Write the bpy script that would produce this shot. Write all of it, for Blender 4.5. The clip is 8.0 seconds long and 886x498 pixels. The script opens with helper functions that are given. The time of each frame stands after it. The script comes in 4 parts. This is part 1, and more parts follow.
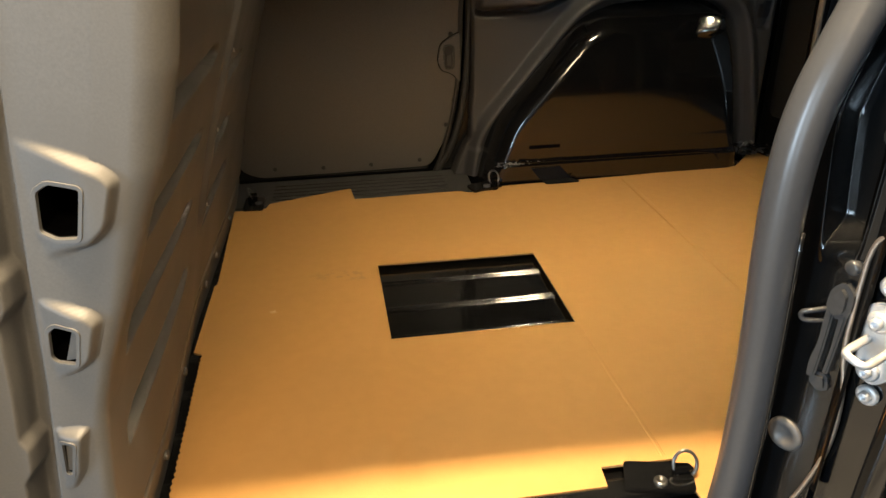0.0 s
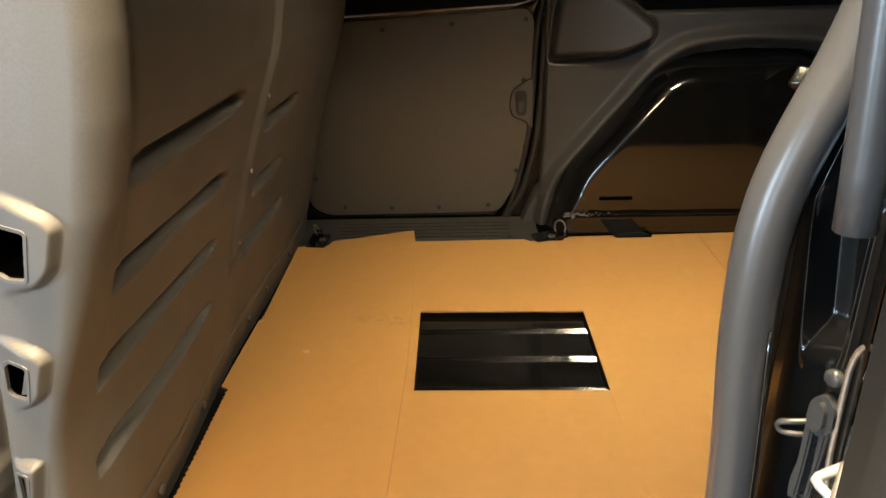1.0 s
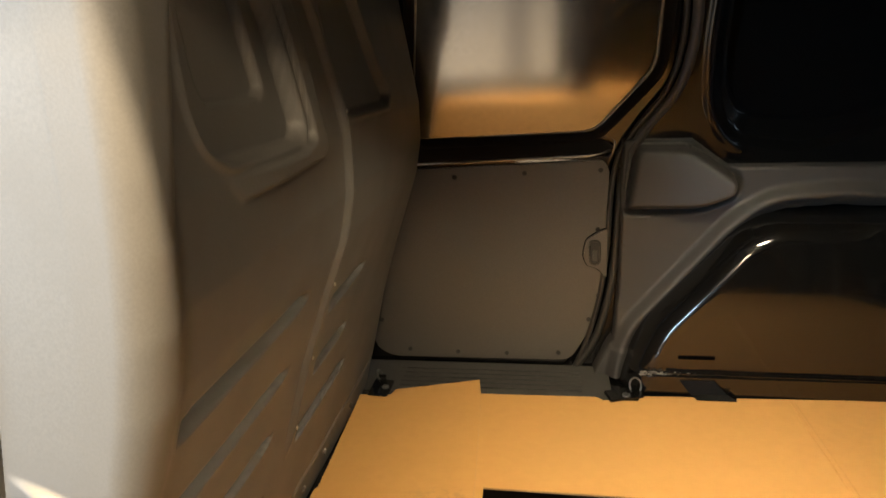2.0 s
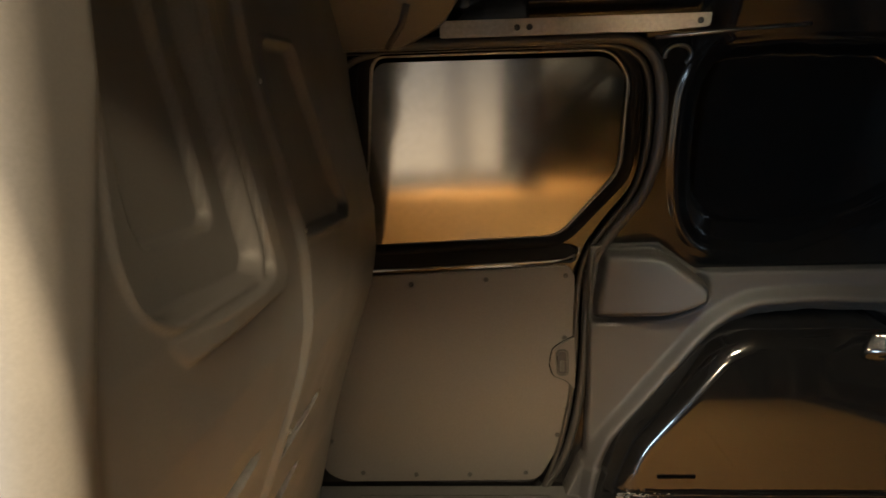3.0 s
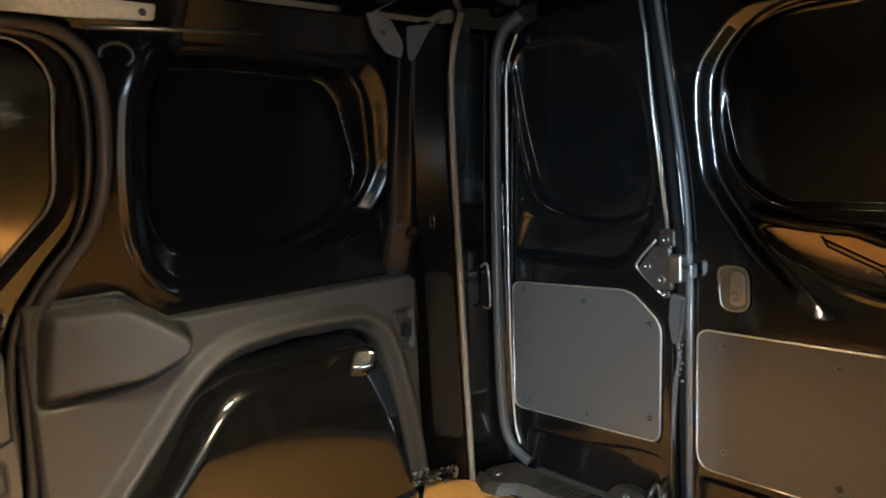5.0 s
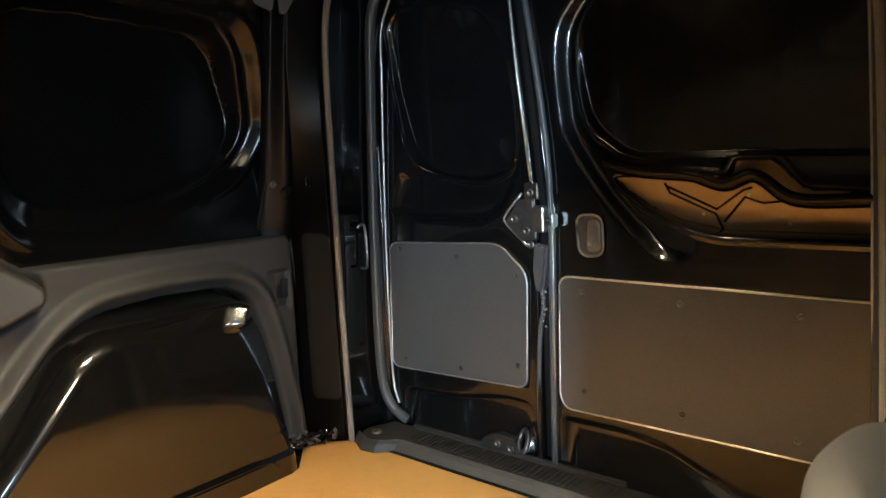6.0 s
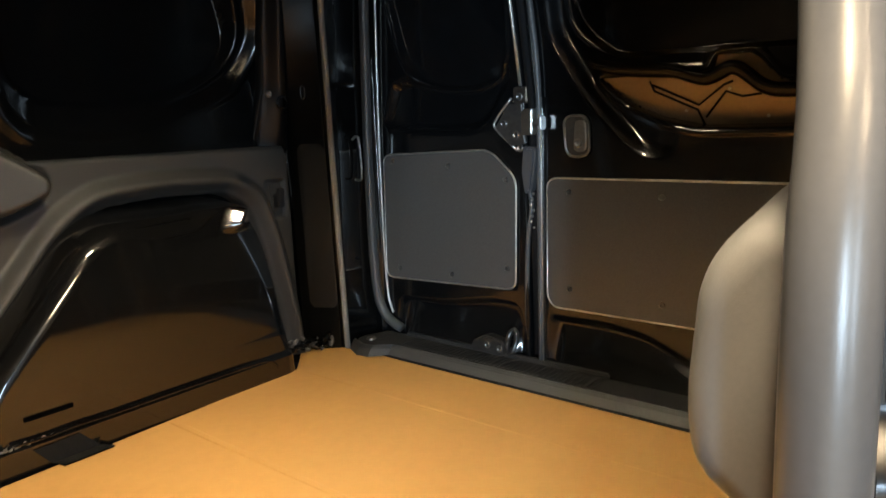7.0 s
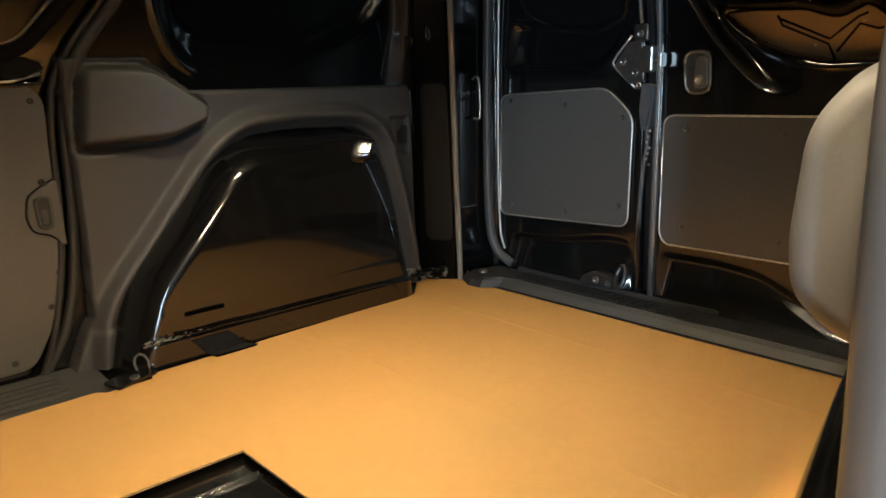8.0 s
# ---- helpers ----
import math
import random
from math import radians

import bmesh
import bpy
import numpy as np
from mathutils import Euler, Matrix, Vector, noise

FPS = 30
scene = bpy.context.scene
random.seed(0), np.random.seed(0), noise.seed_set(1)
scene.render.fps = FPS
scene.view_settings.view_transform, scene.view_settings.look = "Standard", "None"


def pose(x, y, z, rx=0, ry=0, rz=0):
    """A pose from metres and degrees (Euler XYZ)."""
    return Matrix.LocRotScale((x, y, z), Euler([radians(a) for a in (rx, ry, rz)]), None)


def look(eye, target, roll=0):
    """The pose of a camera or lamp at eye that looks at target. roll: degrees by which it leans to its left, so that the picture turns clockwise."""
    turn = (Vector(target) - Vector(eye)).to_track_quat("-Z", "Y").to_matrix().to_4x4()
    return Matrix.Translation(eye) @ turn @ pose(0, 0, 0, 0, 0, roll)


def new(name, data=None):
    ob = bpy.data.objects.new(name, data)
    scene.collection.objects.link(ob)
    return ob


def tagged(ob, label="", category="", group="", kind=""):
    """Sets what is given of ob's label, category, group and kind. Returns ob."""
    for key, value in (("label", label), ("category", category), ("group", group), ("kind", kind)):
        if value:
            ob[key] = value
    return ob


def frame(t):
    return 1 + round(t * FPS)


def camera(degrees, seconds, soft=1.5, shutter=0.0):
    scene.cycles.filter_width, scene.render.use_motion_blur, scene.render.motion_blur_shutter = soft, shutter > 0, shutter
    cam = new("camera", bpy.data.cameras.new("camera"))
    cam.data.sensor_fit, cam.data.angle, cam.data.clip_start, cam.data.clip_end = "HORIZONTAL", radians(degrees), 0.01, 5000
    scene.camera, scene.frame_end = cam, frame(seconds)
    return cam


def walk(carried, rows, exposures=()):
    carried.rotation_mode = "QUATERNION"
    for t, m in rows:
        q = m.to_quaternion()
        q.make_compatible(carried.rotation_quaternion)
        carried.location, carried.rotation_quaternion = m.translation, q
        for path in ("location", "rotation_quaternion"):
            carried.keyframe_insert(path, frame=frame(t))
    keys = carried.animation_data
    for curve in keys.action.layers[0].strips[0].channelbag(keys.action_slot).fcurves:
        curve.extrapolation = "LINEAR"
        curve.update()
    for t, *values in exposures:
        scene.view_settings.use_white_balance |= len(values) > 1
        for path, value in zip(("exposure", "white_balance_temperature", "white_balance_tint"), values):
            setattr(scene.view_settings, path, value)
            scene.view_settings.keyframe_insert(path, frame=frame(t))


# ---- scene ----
cam = camera(65.5, 8.0, shutter=0.2)
PATH = [
    (0, (0.359, -0.481, 0.759), (0.583, 1.296, -0.131), -1.5),
    (0.5, (0.432, -0.499, 0.787), (0.479, 1.314, -0.057), -1.9),
    (1, (0.525, -0.443, 0.765), (0.42, 1.394, -0.02), -2.1),
    (1.5, (0.552, -0.379, 0.852), (0.295, 1.483, 0.169), -2.4),
    (1.7, (0.543, -0.355, 0.885), (0.239, 1.519, 0.255), -2.4),
    (2.8, (0.468, -0.218, 0.973), (0.239, 1.735, 0.608), -1.8),
    (3, (0.449, -0.18, 0.962), (0.334, 1.791, 0.639), -1.8),
    (3.5, (0.401, -0.093, 0.935), (0.657, 1.872, 0.665), -2.2),
    (4, (0.374, 0.008, 0.925), (1.058, 1.869, 0.663), -2.4),
    (4.5, (0.417, 0.057, 0.895), (1.451, 1.755, 0.659), -2.8),
    (5, (0.461, 0.122, 0.908), (1.794, 1.592, 0.652), -2.9),
    (5.2, (0.475, 0.128, 0.908), (1.885, 1.540, 0.638), -2.7),
    (6.3, (0.46, 0.019, 0.754), (2.018, 1.242, 0.473), -2.4),
    (6.5, (0.46, 0.006, 0.742), (2.016, 1.222, 0.423), -2.45),
    (7, (0.41, -0.004, 0.655), (1.934, 1.236, 0.288), -2.25),
    (7.5, (0.354, 0.022, 0.556), (1.80, 1.336, 0.139), -2.1),
    (8, (0.312, -0.056, 0.593), (1.618, 1.398, 0.132), -1.8),
]
walk(cam, [(t, look(eye, target, roll)) for t, eye, target, roll in PATH],
     exposures=[(0, -0.98), (0.5, -0.9), (1.0, -0.65), (1.5, -0.36), (3.0, 0.06), (3.5, 0.2), (4.0, 0.42), (4.5, 0.5), (5.2, 0.62), (6.4, 0.27), (7.5, -0.25), (8.0, -0.22)])

# ---- world, sun, large lights ----
GROUND = -0.60            # hall floor below the load floor
world = bpy.data.worlds.new("hall_air")
scene.world = world
world.use_nodes = True
world.node_tree.nodes["Background"].inputs["Color"].default_value = (0.75, 0.88, 1.0, 1)
world.node_tree.nodes["Background"].inputs["Strength"].default_value = 0.05


def area_lamp(name, eye, target, w, h, watts, colour, spread=180):
    d = bpy.data.lights.new(name, "AREA")
    d.shape, d.size, d.size_y, d.energy, d.color = "RECTANGLE", w, h, watts, colour
    d.spread = radians(spread)
    ob = new(name, d)
    ob.matrix_world = look(eye, target)
    return ob


area_lamp("ceiling_luminaire", (0.45, -0.134, 2.40), (0.45, -0.10, 0.0), 1.3, 0.06, 540, (1.0, 0.755, 0.46))
# Two added warm fill lamps, out of view, to brighten the partition flank and doorway.
area_lamp("hall_luminaire", (0.35, -1.40, 1.95), (0.2, 0.3, 0.6), 0.9, 0.30, 102, (1.0, 0.75, 0.46))
area_lamp("hall_luminaire", (1.75, -2.2, 2.30), (0.2, 0.3, 0.7), 1.0, 0.35, 75, (1.0, 0.75, 0.46))
for gx, gy, wide, watts in ((-2.0, -4.4, 0.5, 160), (-4.3, -3.3, 0.5, 540)):
    area_lamp("gate_daylight", (gx, gy, 0.9), (1.0, 0.6, 0.4), wide, 2.2, watts, (0.62, 0.82, 1.0))
area_lamp("cargo_lamp_light", (0.96, 0.82, 1.226), (0.96, 0.82, 0.0), 0.16, 0.06, 15.0, (1.0, 0.82, 0.54), 120)


# ---- materials ----
def material(name, colour, rough=0.5, metal=0.0, coat=0.0, spread=0.12, grain=60.0, bump=0.0, bump_scale=400.0,
             stain=None, stain_scale=6.0, spec=0.5, coat_ior=1.5):
    m = bpy.data.materials.new(name)
    m.use_nodes = True
    nt = m.node_tree
    b = nt.nodes["Principled BSDF"]
    tc = nt.nodes.new("ShaderNodeTexCoord")
    n1 = nt.nodes.new("ShaderNodeTexNoise")
    n1.inputs["Scale"].default_value, n1.inputs["Detail"].default_value = grain, 6
    n2 = nt.nodes.new("ShaderNodeTexNoise")
    n2.inputs["Scale"].default_value, n2.inputs["Detail"].default_value = stain_scale, 4
    for n in (n1, n2):
        nt.links.new(tc.outputs["Object"], n.inputs["Vector"])
    ramp = nt.nodes.new("ShaderNodeMapRange")
    ramp.inputs["From Min"].default_value, ramp.inputs["From Max"].default_value = 0.3, 0.7
    ramp.inputs["To Min"].default_value, ramp.inputs["To Max"].default_value = 1 - spread, 1 + spread
    nt.links.new(n1.outputs["Fac"], ramp.inputs["Value"])
    mul = nt.nodes.new("ShaderNodeMix")
    mul.data_type, mul.blend_type = "RGBA", "MULTIPLY"
    mul.inputs["Factor"].default_value = 1
    mul.inputs["A"].default_value = (*colour, 1)
    nt.links.new(ramp.outputs["Result"], mul.inputs["B"])
    last = mul.outputs["Result"]
    r2 = nt.nodes.new("ShaderNodeMapRange")
    r2.inputs["From Min"].default_value, r2.inputs["From Max"].default_value = 0.52, 0.75
    nt.links.new(n2.outputs["Fac"], r2.inputs["Value"])
    if stain:
        mx = nt.nodes.new("ShaderNodeMix")
        mx.data_type = "RGBA"
        nt.links.new(r2.outputs["Result"], mx.inputs["Factor"])
        nt.links.new(last, mx.inputs["A"])
        mx.inputs["B"].default_value = (*stain, 1)
        last = mx.outputs["Result"]
    nt.links.new(last, b.inputs["Base Color"])
    rr = nt.nodes.new("ShaderNodeMapRange")
    rr.inputs["To Min"].default_value, rr.inputs["To Max"].default_value = rough * 0.85, min(1, rough * 1.3 + 0.01)
    nt.links.new(n2.outputs["Fac"], rr.inputs["Value"])
    nt.links.new(rr.outputs["Result"], b.inputs["Roughness"])
    b.inputs["Metallic"].default_value = metal
    b.inputs["Coat Weight"].default_value = coat
    b.inputs["Coat Roughness"].default_value = 0.08
    b.inputs["Specular IOR Level"].default_value = spec
    b.inputs["Coat IOR"].default_value = coat_ior
    if bump:
        n3 = nt.nodes.new("ShaderNodeTexNoise")
        n3.inputs["Scale"].default_value, n3.inputs["Detail"].default_value = bump_scale, 3
        nt.links.new(tc.outputs["Object"], n3.inputs["Vector"])
        bp = nt.nodes.new("ShaderNodeBump")
        bp.inputs["Strength"].default_value, bp.inputs["Distance"].default_value = bump, 0.002
        nt.links.new(n3.outputs["Fac"], bp.inputs["Height"])
        nt.links.new(bp.outputs["Normal"], b.inputs["Normal"])
    return m


PAINT = material("black_body_paint", (0.003, 0.0032, 0.0035), 0.20, coat=1.0, spread=0.2, grain=30, bump=0.02, bump_scale=60, spec=0.2, coat_ior=1.52)
# Coat IOR raised so that the wheel arch mirrors the card more strongly.
WALL_PAINT = material("dusty_black_paint", (0.0032, 0.0032, 0.0032), 0.20, coat=1.0, spread=0.2, grain=30, bump=0.02, bump_scale=60, spec=0.2, coat_ior=1.60)
WEB_PAINT = material("satin_black_paint", (0.0035, 0.0035, 0.0035), 0.30, spread=0.2, grain=60, bump=0.05, bump_scale=200, spec=0.24)
# Same black with lower specular, so the upper wall's reflections come out dimmer.
SIDE_PAINT = material("dimmed_black_paint", (0.003, 0.0031, 0.0032), 0.15, spread=0.2, grain=30, bump=0.02, bump_scale=60, spec=0.34)
# Near-black without gloss: stands in for the shade inside holes and slots.
VOID = material("painted_cavity_shade", (0.0015, 0.0015, 0.0015), 1.0, spec=0.0, spread=0.2, grain=60)
RAIL = material("warm_satin_metal", (0.46, 0.40, 0.34), 0.38, metal=0.9, spread=0.12, grain=120, stain=(0.36, 0.30, 0.25))
TRIM = material("grey_moulded_plastic", (0.033, 0.0315, 0.0297), 0.48, spread=0.10, grain=500, bump=0.25, bump_scale=900)
PARTITION = material("partition_plastic", (0.076, 0.0745, 0.072), 0.50, spread=0.08, grain=400, bump=0.05, bump_scale=800, stain=(0.070, 0.0685, 0.066))
# Darker, glossier copy of the hardboard: the rear doors' shade is in its colour.
REAR_BOARD = material("shaded_hardboard", (0.050, 0.0505, 0.051), 0.22, spread=0.10, grain=300, bump=0.04, bump_scale=500)
DARK_STEEL = material("dark_steel", (0.06, 0.06, 0.062), 0.3, metal=0.8, spread=0.2, grain=90)
BOARD = material("hardboard_trim", (0.070, 0.0655, 0.061), 0.31, spread=0.12, grain=300, bump=0.2, bump_scale=1200)
RUBBER = material("grey_seal_rubber", (0.046, 0.048, 0.053), 0.28, spread=0.05, grain=200, bump=0.05, bump_scale=700, stain_scale=1.0)
DARK_RUBBER = material("dark_seal_rubber", (0.05, 0.052, 0.055), 0.40, spread=0.1, grain=200)
DARK_SEAL = material("darker_seal_rubber", (0.018, 0.0175, 0.017), 0.42, spread=0.1, grain=200)
BLACK_PLASTIC = material("black_sill_plastic", (0.036, 0.0355, 0.035), 0.48, spread=0.15, grain=300, bump=0.25, bump_scale=900)
STEEL = material("zinc_plated_steel", (0.48, 0.48, 0.47), 0.28, metal=1.0, spread=0.12, grain=80, stain=(0.36, 0.355, 0.34))
DULL = material("dull_steel", (0.22, 0.20, 0.18), 0.35, metal=1.0, spread=0.2, grain=80)
BRIGHT = material("satin_metal_strip", (0.55, 0.53, 0.50), 0.35, metal=0.9, spread=0.1, grain=120)
GUN = material("gunmetal_steel", (0.17, 0.168, 0.165), 0.30, metal=0.9, spread=0.15, grain=90)
POCKET = material("bare_inner_sheet", (0.27, 0.20, 0.14), 0.32, metal=0.7, spread=0.06, grain=120)
BLANK = material("steel_window_blank", (0.25, 0.242, 0.235), 0.10, metal=1.0, spread=0.06, grain=90)
BAR_PAINT = material("black_bar_paint", (0.004, 0.004, 0.0045), 0.22, spread=0.1, grain=60, spec=0.25)
SEALANT = material("seam_sealant", (0.085, 0.08, 0.075), 0.35, spread=0.5, grain=90, bump=0.9, bump_scale=120)
TAPE = material("black_cloth_tape", (0.006, 0.006, 0.0065), 0.85, spec=0.12, spread=0.2, grain=300, bump=0.3, bump_scale=900)
CARD = material("brown_corrugated_card", (0.44, 0.237, 0.075), 0.75, spread=0.025, grain=40, bump=0.08, bump_scale=300, stain=(0.405, 0.226, 0.075), stain_scale=2.0, spec=0.25)


def scuff(m, at, size, colour):
    """A rubbed mark with a ragged shape on a material."""
    nt = m.node_tree
    b = nt.nodes["Principled BSDF"]
    src = b.inputs["Base Color"].links[0].from_socket
    tc, mp = nt.nodes.new("ShaderNodeTexCoord"), nt.nodes.new("ShaderNodeMapping")
    mp.inputs["Location"].default_value = [-a / k for a, k in zip(at, size)]
    mp.inputs["Scale"].default_value = [1 / k for k in size]
    ball, n, mul, mx = (nt.nodes.new(k) for k in ("ShaderNodeTexGradient", "ShaderNodeTexNoise", "ShaderNodeMath", "ShaderNodeMix"))
    ball.gradient_type, mul.operation, mx.data_type = "SPHERICAL", "MULTIPLY", "RGBA"
    n.inputs["Scale"].default_value, n.inputs["Detail"].default_value = 70, 5
    sharp = nt.nodes.new("ShaderNodeMapRange")
    sharp.inputs["From Min"].default_value, sharp.inputs["From Max"].default_value = 0.48, 0.62
    nt.links.new(tc.outputs["Object"], mp.inputs["Vector"])
    nt.links.new(mp.outputs["Vector"], ball.inputs["Vector"])
    nt.links.new(tc.outputs["Object"], n.inputs["Vector"])
    nt.links.new(n.outputs["Fac"], sharp.inputs["Value"])
    nt.links.new(ball.outputs["Fac"], mul.inputs[0])
    nt.links.new(sharp.outputs["Result"], mul.inputs[1])
    nt.links.new(mul.outputs["Value"], mx.inputs["Factor"])
    nt.links.new(src, mx.inputs["A"])
    mx.inputs["B"].default_value = (*colour, 1)
    nt.links.new(mx.outputs["Result"], b.inputs["Base Color"])


scuff(CARD, (0.305, 0.935, 0), (0.10, 0.035, 0.05), (0.33, 0.195, 0.075))
scuff(CARD, (0.345, 0.915, 0), (0.05, 0.02, 0.05), (0.34, 0.20, 0.078))
scuff(CARD, (0.16, 0.80, 0), (0.02, 0.015, 0.05), (0.62, 0.45, 0.25))
CARD_EDGE = material("cut_card_edge", (0.30, 0.18, 0.075), 0.9, spread=0.3, grain=300)
CONCRETE = material("hall_floor_screed", (0.32, 0.306, 0.285), 0.6, spread=0.12, grain=20, stain=(0.26, 0.253, 0.243))
PLASTER = material("hall_wall_paint", (0.13, 0.125, 0.12), 0.8, spread=0.05, grain=20)
WEB_PLASTIC = material("dark_web_plastic", (0.014, 0.0138, 0.0135), 0.45, spread=0.1, grain=300, bump=0.15, bump_scale=900)
# Darker copy of the black sill plastic for the shaded parts of the rear sill.
SILL_PLASTIC = material("shaded_sill_plastic", (0.017, 0.017, 0.0175), 0.5, spread=0.15, grain=300, bump=0.25, bump_scale=900)
GUSSET = material("grey_gusset_paint", (0.085, 0.08, 0.075), 0.42, spread=0.1, grain=200, bump=0.1, bump_scale=700)
SATIN = material("satin_black_plastic", (0.010, 0.010, 0.011), 0.4, spread=0.15, grain=300)
PILLAR_GREY = material("grained_grey_plastic", (0.078, 0.079, 0.081), 0.45, spread=0.06, grain=300, bump=0.12, bump_scale=900)
COVER = material("smooth_grey_plastic", (0.27, 0.26, 0.245), 0.45, spread=0.04, grain=300, bump=0.06, bump_scale=900)


# ---- mesh helpers ----
def link_mesh(name, me, mat, parent=None, label="", smooth=False):
    ob = new(name, me)
    if mat:
        me.materials.append(mat)
    if smooth:
        for p in me.polygons:
            p.use_smooth = True
    if parent is not None:
        ob.parent = parent
    if label:
        ob["label"] = label
    return ob


def part(name, bm, mat, parent=None, label="", smooth=False):
    me = bpy.data.meshes.new(name)
    bmesh.ops.recalc_face_normals(bm, faces=bm.faces)
    bm.to_mesh(me)
    bm.free()
    return link_mesh(name, me, mat, parent, label, smooth)


def thing(name, label, category, kind="", group=""):
    return tagged(new(name), label, category, group, kind)


def rounded(pts, r, n=6):
    """An outline with its corners filleted."""
    out, k = [], len(pts)
    for i in range(k):
        p, a, b = (np.array(pts[j % k], float) for j in (i, i - 1, i + 1))
        da, db = a - p, b - p
        la, lb = np.linalg.norm(da), np.linalg.norm(db)
        c = min(r, la * 0.45, lb * 0.45)
        s, e = p + da / la * c, p + db / lb * c
        for j in range(n + 1):
            u = j / n
            out.append(tuple((1 - u) ** 2 * s + 2 * u * (1 - u) * p + u * u * e))
    return out


def sd(px, py, poly):
    """Signed distance of points to an outline, below nought inside."""
    px, py = np.asarray(px, float), np.asarray(py, float)
    best, inside = np.full(px.shape, 1e9), np.zeros(px.shape, bool)
    k = len(poly)
    for i in range(k):
        (ax, ay), (bx, by) = poly[i], poly[(i + 1) % k]
        ex, ey = bx - ax, by - ay
        ll = ex * ex + ey * ey
        if ll < 1e-12:
            continue
        t = np.clip(((px - ax) * ex + (py - ay) * ey) / ll, 0, 1)
        best = np.minimum(best, (px - ax - t * ex) ** 2 + (py - ay - t * ey) ** 2)
        if abs(ey) > 1e-12:
            inside ^= ((ay > py) != (by > py)) & (px < ex * (py - ay) / ey + ax)
    return np.sqrt(best) * np.where(inside, -1, 1)


def ease(t):
    t = np.clip(t, 0, 1)
    return t * t * (3 - 2 * t)


def inner(d, w):
    """0 outside an outline, 1 further in than w."""
    return ease(-d / w)


def shoulder(d, w):
    t = np.clip(-d / w, 0, 1)
    return np.sqrt(1 - (1 - t) ** 2)


def bead(d, c, w):
    """A ridge of half width w round the line at distance c."""
    return ease(1 - np.abs(d - c) / w)


def skin(name, u, v, place, mat, parent=None, label="", depth=None, cut=None):
    """Pressed sheet: a grid of u by v, placed in the world, with a folded rim (depth: a way for the rim)."""
    U, V = np.meshgrid(u, v)
    xyz = np.stack(place(U, V), -1).reshape(-1, 3)
    nu, nv = len(u), len(v)
    idx = np.arange(nu * nv).reshape(nv, nu)
    quads = np.stack([idx[:-1, :-1], idx[:-1, 1:], idx[1:, 1:], idx[1:, :-1]], -1).reshape(-1, 4)
    if cut is not None:
        mid = xyz[quads].mean(1)
        quads = quads[~cut(mid[:, 0], mid[:, 1], mid[:, 2])]
    if depth is not None:
        rim = np.concatenate([idx[0, :], idx[1:, -1], idx[-1, -2::-1], idx[-2:0:-1, 0]])
        base = len(xyz)
        xyz = np.concatenate([xyz, xyz[rim] + np.array(depth)])
        nxt = np.roll(np.arange(len(rim)), -1)
        quads = np.concatenate([quads, np.stack([rim, base + np.arange(len(rim)), base + nxt, rim[nxt]], -1)])
    me = bpy.data.meshes.new(name)
    me.from_pydata(xyz.tolist(), [], quads.tolist())
    me.update()
    return link_mesh(name, me, mat, parent, label, True)


def widened(poly, w):
    """An outline moved outwards by w."""
    out, k = [], len(poly)
    area = sum(poly[i - 1][0] * poly[i][1] - poly[i][0] * poly[i - 1][1] for i in range(k))
    for i in range(k):
        (ax, ay), (bx, by) = poly[i - 1], poly[(i + 1) % k]
        dx, dy = bx - ax, by - ay
        n = math.hypot(dx, dy) or 1
        f = w / n * (1 if area > 0 else -1)
        out.append((poly[i][0] + dy * f, poly[i][1] - dx * f))
    return out


def tube(name, pts, r, mat, parent=None, label="", sides=10, flat=1.0, steps=0, caps=True):
    """A bar swept along a line, its corners smoothed by steps."""
    pts = [Vector(p) for p in pts]
    for _ in range(steps):
        q = [pts[0]]
        for a, b in zip(pts, pts[1:]):
            q += [a.lerp(b, 0.25), a.lerp(b, 0.75)]
        pts = q + [pts[-1]]
    bm = bmesh.new()
    rings, n0 = [], None
    for i, p in enumerate(pts):
        d = (pts[min(i + 1, len(pts) - 1)] - pts[max(i - 1, 0)]).normalized()
        if n0 is None:
            n0 = d.orthogonal().normalized() if abs(d.y) > 0.9 else (Vector((0, 1, 0)) - d * d.y).normalized()
        n0 = (n0 - d * n0.dot(d)).normalized()
        b = d.cross(n0)
        rings.append([bm.verts.new(p + (n0 * math.cos(a) * flat + b * math.sin(a)) * r)
                      for a in (2 * math.pi * k / sides for k in range(sides))])
    for a, b in zip(rings, rings[1:]):
        for k in range(sides):
            bm.faces.new((a[k], a[(k + 1) % sides], b[(k + 1) % sides], b[k]))
    if caps:
        bm.faces.new(rings[0][::-1])
        bm.faces.new(rings[-1])
    return part(name, bm, mat, parent, label, True)


def plate_bm(poly, thick, bevel=0.002):
    """A plate in its own x, y plane, from 0 to thick."""
    bm = bmesh.new()
    f = bm.faces.new([bm.verts.new((x, y, 0)) for x, y in poly])
    top = bmesh.ops.extrude_face_region(bm, geom=[f])
    bmesh.ops.translate(bm, vec=(0, 0, thick), verts=[g for g in top["geom"] if isinstance(g, bmesh.types.BMVert)])
    if bevel:
        zs = [e for e in bm.edges if all(abs(v.co.z - thick) < 1e-6 for v in e.verts)]
        bmesh.ops.bevel(bm, geom=zs, offset=bevel, segments=2, affect="EDGES", clamp_overlap=True)
    return bm


FAR = Matrix(((1, 0, 0, 0), (0, 0, -1, 0), (0, 1, 0, 0), (0, 0, 0, 1)))       # plate x, y -> x, z; thick towards -y
REAR = Matrix(((0, 0, -1, 0), (1, 0, 0, 0), (0, 1, 0, 0), (0, 0, 0, 1)))      # plate x, y -> y, z; thick towards -x
